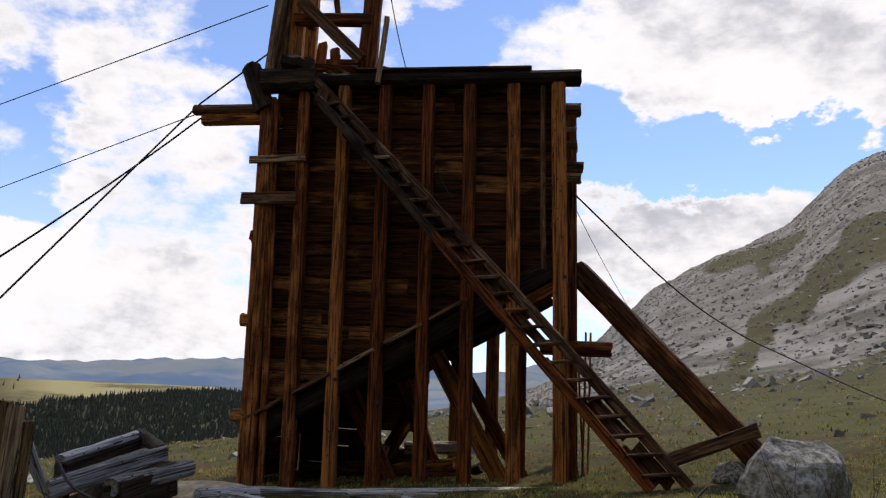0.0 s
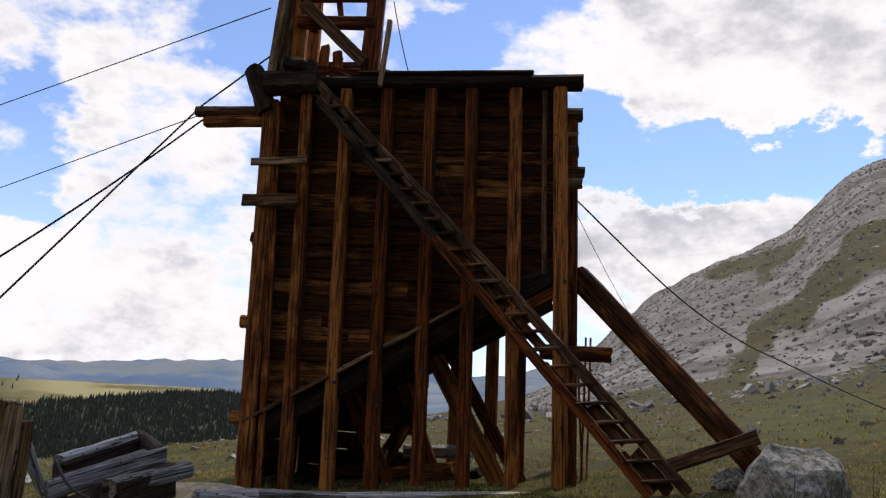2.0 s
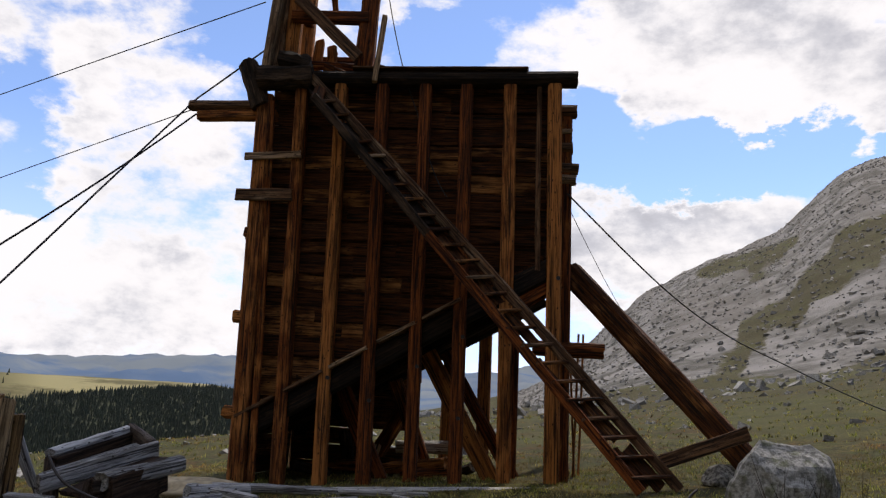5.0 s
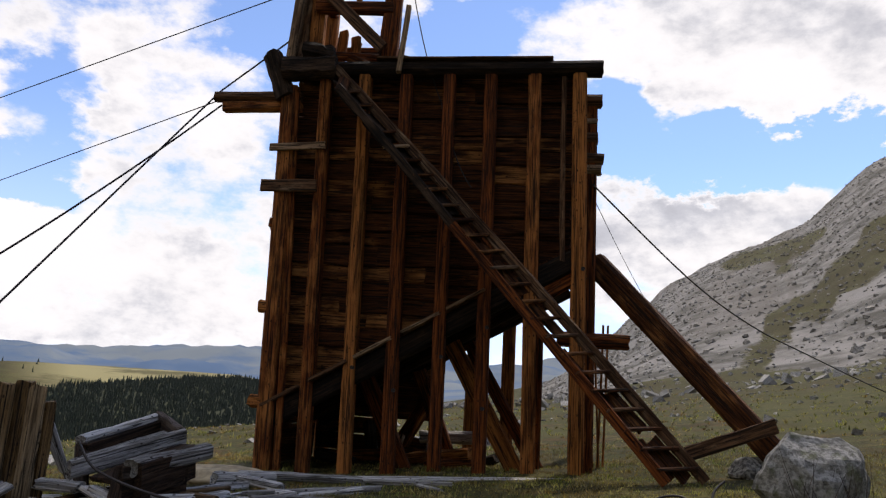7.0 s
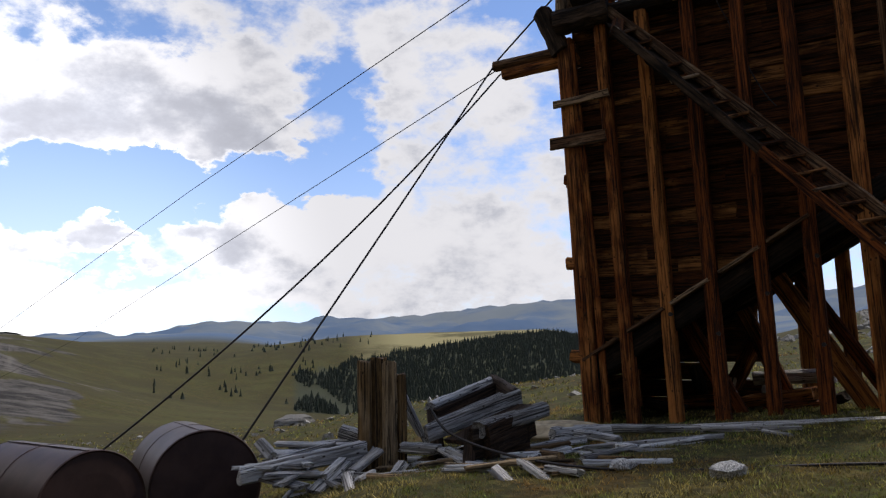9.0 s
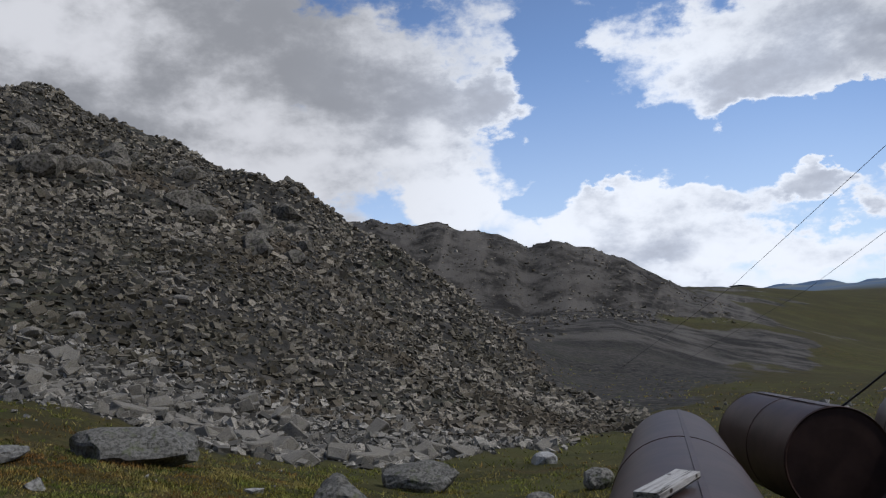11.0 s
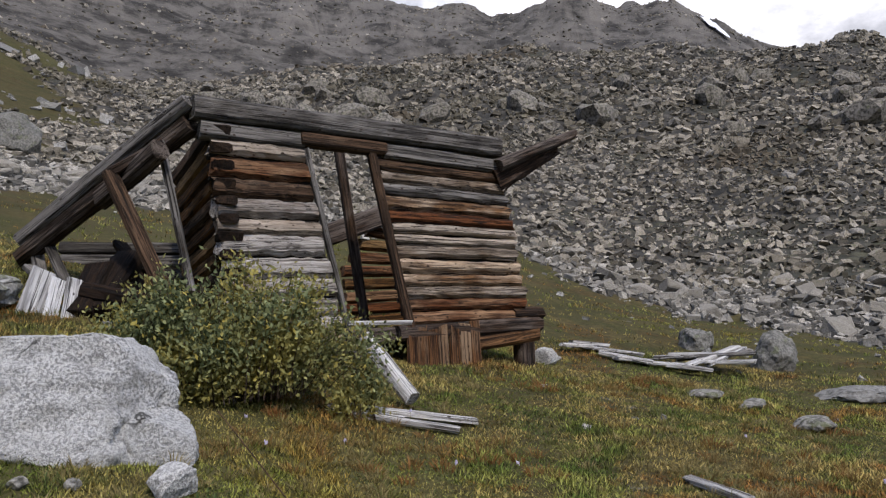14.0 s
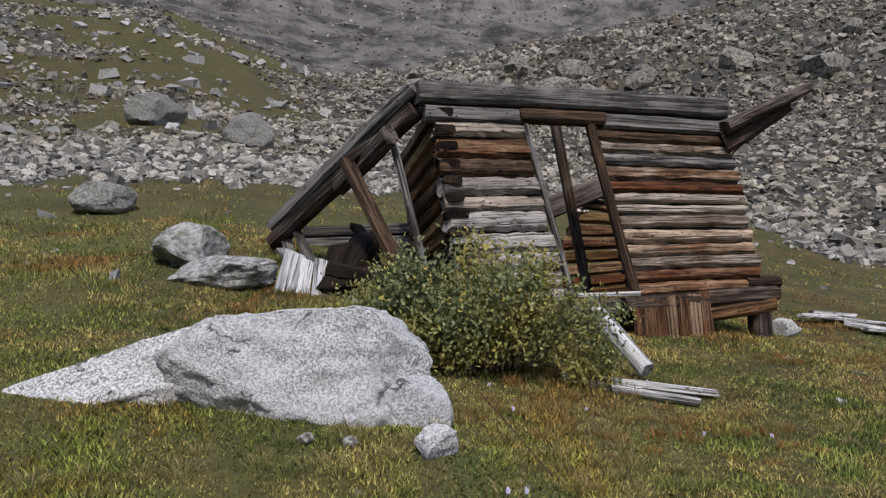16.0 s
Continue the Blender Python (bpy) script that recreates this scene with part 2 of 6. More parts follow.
RUST = flat_mat("rusted_steel", (0.062, 0.036, 0.030), 0.5, 0.35, 4.0, 0.22)
CABLE = flat_mat("steel_cable", (0.035, 0.030, 0.028), 0.6, 0.3, 60.0)
TURF_STONE = stone("pale_turf_stone", (0.11, 0.106, 0.098), (0.24, 0.23, 0.21), (0.40, 0.39, 0.37), 20.0, 0.2, (0.6, 1.25))
LOG_BROWN = timber("brown_post", (0.022, 0.014, 0.009), (0.125, 0.074, 0.042), (0.29, 0.215, 0.15), 0.42)
SIDE_LOG = timber("brown_side_log", (0.014, 0.008, 0.004), (0.16, 0.075, 0.022), (0.30, 0.19, 0.085), 0.36)
WHITE_WOOD = timber("bleached_board", (0.22, 0.21, 0.20), (0.56, 0.55, 0.53), (0.74, 0.73, 0.71), 0.6)
SNOW = flat_mat("old_snow", (0.78, 0.80, 0.83), 0.6, 0.0, 3.0, 0.06)
# near-black colour for strips that imitate shade between the wall logs
GAP_SHADE = flat_mat("dark_gap_shade", (0.012, 0.010, 0.008), 0.95, 0.0, 12.0)
TALUS_PIECE = stone("talus_block", (0.085, 0.078, 0.067), (0.20, 0.184, 0.154), (0.34, 0.315, 0.275), 40.0, 0.35)
TALUS_FRESH = stone("fresh_talus", (0.11, 0.102, 0.089), (0.25, 0.234, 0.20), (0.40, 0.375, 0.33), 40.0, 0.15, (0.32, 1.4))
BIN_BLACK = timber("near_black_timber", (0.004, 0.003, 0.002), (0.028, 0.016, 0.009), (0.09, 0.055, 0.032), 0.22)
# lighter than the talus: carries part of the right-hand hill's sunlight
HILL_STONE = stone("hillside_stone", (0.12, 0.112, 0.10), (0.24, 0.224, 0.20), (0.36, 0.34, 0.31), 3.0, 0.3, (0.55, 1.3))
PALE_BOULDER = stone("lichened_pale_boulder", (0.05, 0.049, 0.044), (0.25, 0.242, 0.22), (0.46, 0.45, 0.43), 16.0, 0.6, (0.9, 1.1), 0.9, 0.7)
CRAG = stone("craggy_rock", (0.035, 0.032, 0.027), (0.10, 0.09, 0.073), (0.185, 0.17, 0.146), 9.0, 0.4, (0.6, 1.3))
# ---- building helpers ----
def mesh_from(name, verts, faces, mat=None, smooth=False):
    me = bpy.data.meshes.new(name)
    me.from_pydata([tuple(v) for v in verts], [], [tuple(f) for f in faces])
    if mat:
        me.materials.append(mat)
    if smooth:
        me.shade_smooth()
    return me


def part(name, bm, mat, parent=None, label="", smooth=False):
    """One bmesh as one mesh object under a thing or a part."""
    me = bpy.data.meshes.new(name)
    bm.to_mesh(me)
    bm.free()
    me.materials.append(mat)
    if smooth:
        me.shade_smooth()
    ob = new(name, me)
    if parent:
        ob.parent = parent
    return tagged(ob, label)


def frame_along(a, b, up=(0, 0, 1), twist=0.0):
    """A matrix at a whose x axis points to b and whose z axis is as near to up as can be."""
    a, b = Vector(a), Vector(b)
    x = (b - a).normalized()
    z = Vector(up)
    if abs(x.dot(z)) > 0.98:
        z = Vector((0, 1, 0))
    y = z.cross(x).normalized()
    z = x.cross(y)
    m = Matrix((x, y, z)).transposed().to_4x4()
    return Matrix.Translation(a) @ m @ Matrix.Rotation(radians(twist), 4, "X"), (b - a).length


def plank_mesh(length, width, thick, rng, wear=0.5, cuts=4, round_log=False, taper=0.0):
    """A sawn board or squared log along +x, with worn edges and slightly broken ends; round_log gives a log of the same size."""
    bm = bmesh.new()
    sides = 10 if round_log else 8
    rings = []
    n = max(2, cuts)
    bend_y, bend_z = rng.uniform(-1, 1) * 0.006 * length * wear, rng.uniform(-1, 1) * 0.006 * length * wear
    rag = [rng.uniform(-1, 1) for _ in range(sides * 2)]
    for i in range(n + 1):
        u = i / n
        x = u * length
        s = 1 - taper * u
        by, bz = bend_y * math.sin(math.pi * u), bend_z * math.sin(math.pi * u)
        ring = []
        for j in range(sides):
            if round_log:
                a = 2 * math.pi * (j + 0.5) / sides
                k = 1 + 0.06 * wear * rng.uniform(-1, 1)
                y, z = math.cos(a) * width / 2 * k, math.sin(a) * thick / 2 * k
            else:
                c = min(width, thick) * (0.10 + 0.12 * wear)
                hy, hz = width / 2, thick / 2
                corner = [(hy, -hz + c), (hy, hz - c), (hy - c, hz), (-hy + c, hz), (-hy, hz - c), (-hy, -hz + c), (-hy + c, -hz), (hy - c, -hz)][j]
                y, z = corner
                y += rng.uniform(-1, 1) * width * 0.025 * wear
                z += rng.uniform(-1, 1) * thick * 0.04 * wear
            dx = 0.0
            if i == 0:
                dx = rag[j] * 0.02 * wear
            if i == n:
                dx = rag[sides + j] * 0.02 * wear
            ring.append(bm.verts.new((x + dx, y * s + by, z * s + bz)))
        rings.append(ring)
    for r0, r1 in zip(rings, rings[1:]):
        for j in range(sides):
            bm.faces.new((r0[j], r0[(j + 1) % sides], r1[(j + 1) % sides], r1[j]))
    bm.faces.new(rings[0][::-1])
    bm.faces.new(rings[-1])
    bmesh.ops.recalc_face_normals(bm, faces=bm.faces)
    return bm


def beam(name, a, b, width, thick, mat, parent=None, label="", seed=0, wear=0.6, round_log=False, up=(0, 0, 1), twist=0.0, cuts=5, taper=0.0):
    """A timber from a to b, in world metres: width lies across, thick along up."""
    m, length = frame_along(a, b, up, twist)
    rng = random.Random(seed * 7919 + int(abs(a[0] * 131 + a[1] * 17 + a[2] * 311) * 10))
    ob = part(name, plank_mesh(length, width, thick, rng, wear, cuts, round_log, taper), mat, None, label)
    ob.matrix_world = m
    if parent:
        ob.parent = parent
        ob.matrix_parent_inverse = parent.matrix_world.inverted()
    return ob


def thing(name, place, label, category, group="", kind=""):
    ob = new(name)
    ob.empty_display_size = 0.2
    ob.matrix_world = Matrix.Translation(place)
    bpy.context.view_layer.update()
    return tagged(ob, label, category, group, kind)


def polar(az, r, z=0.0):
    a = radians(az)
    return Vector((-math.sin(a) * r, math.cos(a) * r, z))


# ---- the ground: one sheet from the camera's feet to the horizon ----
NEAR_R = (0, 3, 6, 10, 14, 20, 40)
NEAR = {
    -70: (.35, .7, 1.2, 1.8, 2.8, 6.0), -30: (.3, .7, 1.15, 1.5, 2.1, 4.2), -23.5: (.32, .72, 1.08, 1.38, 1.85, 3.4), -16: (.35, .75, 1.0, 1.25, 1.6, 2.6), -6: (.4, .75, .85, 1.0, 1.2, 1.9),
    8: (.4, .7, .70, .75, .80, .9), 16: (.35, .65, .60, .55, .50, .2), 28: (.3, .6, .35, .1, -.2, -1.2), 40: (.2, .3, -.2, -.5, -.9, -2.5),
    52: (.1, -.1, -.5, -.8, -1.3, -2.8), 62: (0, -.2, -.6, -1.0, -1.7, -3.2), 72: (0, -.2, -.6, -1.1, -1.6, -1.0),
}
NEAR_LEFT = {
    82: (.1, 0, -.3, -.8, -1.3, 3.5), 92: (.2, .2, .1, -.2, -.2, 6.5), 102: (.35, .42, .45, .6, .6, 8.0), 112: (.45, .58, .7, 1.0, 1.2, 8.5),
    124: (.55, .78, 1.18, 1.8, 2.6, 9.5), 138: (.66, 1.02, 1.75, 2.6, 4.0, 10.5), 150: (.84, 1.36, 2.5, 3.5, 5.0, 11.3), 165: (.92, 1.58, 2.8, 4.0, 5.7, 13.0),
    185: (.9, 1.7, 2.8, 3.9, 5.5, 12.0), 230: (.5, 1.0, 1.7, 2.4, 3.5, 7.5),
}
FAR_R = (80, 160, 300, 400, 900, 1800, 4500)
# where the far faces rise steeply, the height of their foot 300 m away
FOOT = {52: -3, 62: 5, 72: 9, 82: 16}
FAR = {
    -70: (13, 32, 130, 380, 420, 380), -30: (8.5, 17, 101, 304, 350, 300), -23.5: (6.6, 13, 76, 228, 265, 275), -16: (4.8, 9.5, 54, 170, 200, 250), -6: (2.9, 5.2, 9, 41, 60, 300),
    8: (.8, -1, -20, 0, 0, 285), 16: (-3, -12, -30, 26, -20, 277), 28: (-5, -14, -30, 23, -10, 230), 40: (-5.5, -12, -22, 8, 42, 175),
    52: (-5.5, -8, 2, 27, 30, 120), 62: (-4.5, 0, 37, 35, 20, 90), 72: (4.2, 0, 51, 45, 20, 60),
}
FAR_LEFT = {
    82: (13.4, 10, 58, 60, 30, 20), 92: (20.4, 22, 60, 60, 30, 20), 102: (24.9, 34, 110, 120, 40, 30), 112: (26.8, 40, 151, 130, 40, 30),
    124: (29, 45, 159, 140, 40, 30), 138: (28.3, 48, 177, 140, 40, 30), 150: (26.8, 50, 194, 150, 60, 40), 165: (34, 62, 200, 180, 80, 60),
    185: (32, 60, 180, 200, 100, 80), 230: (18, 40, 150, 250, 200, 150),
}
def far_section(az):
    """Heights past the near ground, with the foot of the far face put in between."""
    a, b, c, *rest = FAR.get(az, FAR_LEFT.get(az))
    u = math.log(301 / 161) / math.log(401 / 161)
    foot = FOOT.get(az, 1.58 + 301 * ((b - 1.58) / 161 * (1 - u) + (c - 1.58) / 401 * u))
    return (a, b, foot, c, *rest)


SECTION = {az: (0.0, *NEAR.get(az, NEAR_LEFT.get(az)), *far_section(az)) for az in (*NEAR, *NEAR_LEFT)}
RADII = NEAR_R + FAR_R
LOG_R = np.log1p(np.array(RADII, float))
AZS = sorted(SECTION)
AZS = [*AZS, AZS[0] + 360]
TABLE = np.array([SECTION[a if a < 280 else a - 360] for a in AZS], float)


def slopes(xs, ys):
    """Steepness at each knot for a curve that does not overshoot."""
    d = np.diff(ys, axis=0) / np.diff(xs).reshape(-1, *([1] * (ys.ndim - 1)))
    m = np.zeros_like(ys)
    same = d[:-1] * d[1:] > 0
    m[1:-1] = np.where(same, 2 * d[:-1] * d[1:] / np.where(same, d[:-1] + d[1:], 1), 0)
    m[0], m[-1] = d[0], d[-1]
    return m


def hermite(xs, ys, ms, x):
    i = np.clip(np.searchsorted(xs, x, side="right") - 1, 0, len(xs) - 2)
    h = xs[i + 1] - xs[i]
    t = np.clip((x - xs[i]) / h, 0, 1)
    return i, t, h


AZ_A = np.array(AZS, float)
SLOPE_A = slopes(AZ_A, TABLE)


def section_at(az):
    i, t, h = hermite(AZ_A, TABLE, SLOPE_A, az)
    return (TABLE[i] * (2 * t**3 - 3 * t**2 + 1) + SLOPE_A[i] * h * (t**3 - 2 * t**2 + t) + TABLE[i + 1] * (3 * t**2 - 2 * t**3) + SLOPE_A[i + 1] * h * (t**3 - t**2))


def talus_amount(az, r, heaped=True):
    """How far the ground is broken stone (1) or turf (0)."""
    # distance of the stone field's foot, by bearing
    foot = float(np.interp(az, (58, 66, 76, 88, 95, 103, 111, 118, 125, 134, 145, 153, 162, 172, 180), (34, 22, 17, 15, 17, 19, 21, 22, 23, 22, 20, 17, 15.5, 16, 17)))
    jag = 1 + 0.16 * noise.noise((az * 0.35, r * 0.12, 3.0)) + 0.08 * noise.noise((az * 1.7, r * 0.5, 7.0))
    cut = float(np.interp(r, (34, 140), (57, 45))) + 3 * noise.noise((r * 0.06, az * 0.1, 5.0))
    if az < cut or az > 180:
        a = 0.0
    else:
        a = min(1, max(0, (r / (foot * jag) - 0.94) / 0.14)) * min(1, (az - cut) / 3)
    if heaped and az < 84:
        back = float(np.interp(az, (56, 62, 70, 78, 84), (38, 58, 88, 120, 150))) * jag
        a *= min(1, max(0, (back - r) / (0.12 * back)))
    if r > 24 and az > 146:
        patch = noise.fractal((polar(az, r).x * 0.09, polar(az, r).y * 0.09, 1.0), 1.0, 2.0, 4)
        a *= 1 - min(1, (az - 146) / 10) * min(1, (r - 24) / 6) * min(1, max(0, 0.75 + 1.6 * patch))
    if r > 90 and (az < 66):
        a *= min(1, max(0, (az - 46) / 12))
    return a


PEAKS = ((118.4, 2.0, 9.0), (126.5, 1.8, 8.0), (131.5, 2.5, 4.0), (121.0, 0.8, 3.0), (110.5, 4.0, 5.0), (99.5, 1.5, 4.0), (82.9, 1.0, 2.0))


def relief(x, y, r, az):
    """Uneven ground: tufts and hollows near, gullies and crags far."""
    z = 0.0
    if r > 1.5:
        z += 0.06 * min(1, r / 6) * noise.noise((x * 0.55, y * 0.55, 0)) + 0.022 * noise.noise((x * 2.1, y * 2.1, 5))
    if r > 16:
        g = min(1, (r - 16) / 60)
        stony = talus_amount(az, r) if r < 300 else (1.0 if az > 54 or az < -8 else 0.0)
        rough = 0.25 + 0.75 * stony
        z += g * rough * 1.6 * noise.fractal((x * 0.06, y * 0.06, 2), 1.0, 2.0, 5)
        if stony and r > 40:
            crag = abs(noise.fractal((x * 0.05, y * 0.05, 9), 0.9, 2.1, 5 if r < 95 else 3)) - 0.35
            if az < 86 and r > 130:
                crag *= 0.25
            z += stony * min(1, (r - 40) / 30) * 3.0 * crag
    if 250 < r < 900 and 95 < az < 140:
        z += sum(h * math.exp(-((az + 0.5 * noise.noise((r * .02, 0, 0)) - a) / wd) ** 2) for a, wd, h in PEAKS[:5]) * math.exp(-((r - 400) / 90) ** 2)
    if 250 < r < 900 and 60 < az < 76:
        # the nearer ridge breaks off, and the next one shows behind it
        z -= 5.0 * math.exp(-((az - 66.6 + .4 * noise.noise((r * .02, 3, 0))) / 1.5) ** 2)
    if 45 < r < 120:
        z += sum(h * math.exp(-abs((az - a) / wd) ** 3) for a, wd, h in PEAKS[5:]) * .35 * math.exp(-((r - 80) / 12) ** 2)
    if r > 110 and (az > 50 or az < -4):
        k = min(1, (r - 110) / 250) * (min(1, (az - 50) / 12) if az > 50 else min(1, (-4 - az) / 8))
        spur = abs(noise.fractal((x * 0.011, y * 0.011, 4.0), 0.8, 2.1, 4)) - 0.45
        if 50 < az < 95 and r < 900:
            spur = 0.08 * spur + 0.3 * (abs(noise.fractal((az * 0.42, r * 0.0035, 4.0), 0.8, 2.1, 4)) - 0.45)
        z += k * min(r, 900) * (0.030 if az > 0 else 0.012) * spur * (1 if r < 2000 else 0.5)
    if 250 < r < 620 and az > 88:
        z += 2.8 * min(1, (az - 88) / 8) * math.exp(-((r - 405) / 70) ** 2) * noise.fractal((az * 0.9, r * 0.006, 12), 0.9, 2.1, 4)
    if r > 2600:
        z += min(1, (r - 2600) / 600) * 95 * (abs(noise.fractal((x * 0.0014, y * 0.0014, 6.0), 0.9, 2.1, 6)) - 0.45)
    return z


def ground_z(x, y):
    r = math.hypot(x, y)
    az = math.degrees(math.atan2(-x, y))
    if az < -70:
        az += 360
    # the sight lines' steepness is what is blended, so that no crest grows between the sections
    sec = (section_at(az) - 1.58) / (np.array(RADII, float) + 1)
    lr = math.log1p(r)
    ms = slopes(LOG_R, sec)
    i, t, h = hermite(LOG_R, sec, ms, lr)
    z = (sec[i] * (2 * t**3 - 3 * t**2 + 1) + ms[i] * h * (t**3 - 2 * t**2 + t) + sec[i + 1] * (3 * t**2 - 2 * t**3) + ms[i + 1] * h * (t**3 - t**2))
    return 1.58 + float(z) * (r + 1) + relief(x, y, r, az)


GRID = {}


def ground_many(x, y):
    """Heights of the ground sheet at many places at once."""
    x, y = np.asarray(x, float), np.asarray(y, float)
    r = np.hypot(x, y)
    az = np.degrees(np.arctan2(-x, y))
    az = np.where(az < -62, az + 360, az)
    A, Rr, Z = GRID["az"], GRID["r"], GRID["z"]
    i = np.clip(np.searchsorted(Rr, r, side="right") - 1, 0, len(Rr) - 2)
    j = np.clip(np.searchsorted(A, az, side="right") - 1, 0, len(A) - 2)
    u, v = np.clip((r - Rr[i]) / (Rr[i + 1] - Rr[i]), 0, 1), np.clip((az - A[j]) / (A[j + 1] - A[j]), 0, 1)
    return (Z[i, j] * (1 - u) + Z[i + 1, j] * u) * (1 - v) + (Z[i, j + 1] * (1 - u) + Z[i + 1, j + 1] * u) * v


def on_ground(x, y, lift=0.0):
    return Vector((x, y, float(ground_many(x, y)) + lift))


def wood_end(az):
    """How far the conifer wood reaches up the distant hill."""
    return float(np.interp(az, (14, 19, 22.6, 26, 29, 32), (850, 775, 725, 690, 655, 610))) + 30 * noise.noise((az * 0.9, 0, 2))


def build_ground():
    azs = [*np.arange(-62, 190, 0.55), *np.arange(190, 298, 3.0)]
    rs = [0.6, 1.2, 1.8]
    while rs[-1] < 4600:
        r = rs[-1]
        rs.append(r + max(0.22, r * (0.036 if r < 110 or r > 480 else 0.02)))
    verts, masks, sunlit_amounts = [(0, 0, ground_z(0, 0))], [(0, 0, 0, 1)], [0.0]
    for r in rs:
        for az in azs:
            p = polar(az, r)
            z = ground_z(p.x, p.y)
            verts.append((p.x, p.y, z))
            far_stone = 0.0
            if r > 120:
                steep = noise.fractal((p.x / r * 7, p.y / r * 7, r * 0.003), 1.0, 2.0, 4)
                if az > 40:
                    far_stone = min(1, max(0, (az + 9 * noise.fractal((az * 0.15, r * 0.012, 6), 1, 2, 5) - (47 if r < 420 else 50)) / 5)) if r < 2000 else 0.3
                elif az < -5:
                    far_stone = min(1, max(0, (r - 170 - 60 * noise.noise((az * 0.1, 0, 0))) / 40)) if r < 2500 else 0.5
                    far_stone *= 1 - 0.8 * min(1, max(0, steep * 3.0 - 1.0))
            if -36 < az < -18 and r > 120:
                # a strip of turf climbs slantwise over the scree
                el = math.degrees(math.atan2(z - 1.58, r)) - (7.2 + 0.85 * (-az - 22)) + 1.6 * noise.fractal((az * .35, r * .006, 2), 1, 2, 4)
                far_stone *= 1 - 0.85 * min(1, max(0, 1.9 - abs(el))) * min(1, (-az - 18) / 3)
            wood = 0.0
            if 8 < az < 39 and 380 < r < 1500:
                edge = 34.5 + 4 * noise.noise((az * 0.1, r * 0.004, 4))
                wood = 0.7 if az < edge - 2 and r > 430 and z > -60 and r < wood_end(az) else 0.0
            # where the far plateau's pale grass is painted as if in sunshine
            sunlit_amounts.append(min(1, max(0, (r - wood_end(az)) / 20 + .5)) * min(1, max(0, (30 - az) / 4)) if 6 < az < 30 and 560 < r < 1300 else 0.0)
            t = talus_amount(az, r, False) if r <= 140 else far_stone
            # third value: share of painted haze; fourth: the hill painted as sunlit
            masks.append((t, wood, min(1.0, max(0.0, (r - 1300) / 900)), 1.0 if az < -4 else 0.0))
    n = len(azs)
    GRID["az"], GRID["r"], GRID["z"] = np.array(azs), np.array(rs), np.array([v[2] for v in verts[1:]]).reshape(len(rs), n)
    faces = [(0, 1 + j, 1 + (j + 1) % n) for j in range(n)]
    for i in range(len(rs) - 1):
        for j in range(n):
            a, b = 1 + i * n + j, 1 + i * n + (j + 1) % n
            faces.append((a, a + n, b + n, b))
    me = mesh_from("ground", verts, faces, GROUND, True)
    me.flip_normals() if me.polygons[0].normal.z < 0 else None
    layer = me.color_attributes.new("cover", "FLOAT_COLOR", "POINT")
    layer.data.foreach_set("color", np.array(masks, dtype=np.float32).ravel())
    dry = me.attributes.new("dry_grass", "FLOAT", "POINT")
    dry.data.foreach_set("value", np.array(sunlit_amounts, dtype=np.float32))
    return tagged(new("ground", me), "alpine meadow turf running up into grey talus slopes", "ground", kind="structure")


def turf_colours(k, p, gain):
    """Green, olive, straw and rust in patches of half a metre and more."""
    def tone(c):
        return [v * gain for v in c]
    one, two, three, wide = k.noise(p, 2.8, 4.0, 0.65), k.noise(p, 1.5, 5.0, 0.66, 0.4), k.noise(p, 1.05, 5.0, 0.66, 0.5), k.noise(p, 0.14, 4.0, 0.6)
    colour = k.mix(k.ramp(one, 0.38, 0.60), tone((0.088, 0.125, 0.024)), tone((0.235, 0.235, 0.060)))
    colour = k.mix(k.ramp(two, 0.46, 0.56, 0.0, 0.9), colour, tone((0.36, 0.275, 0.095)))
    colour = k.mix(k.ramp(three, 0.52, 0.60, 0.0, 0.9), colour, tone((0.26, 0.125, 0.038)))
    colour = k.mix(k.ramp(k.noise(p, 2.1, 5.0, 0.66, 0.3), 0.55, 0.66, 0.0, 0.75), colour, tone((0.055, 0.062, 0.018)))
    colour = k.mix(k.ramp(wide, 0.42, 0.62, 0.0, 0.6), colour, tone((0.20, 0.215, 0.036)))
    return colour


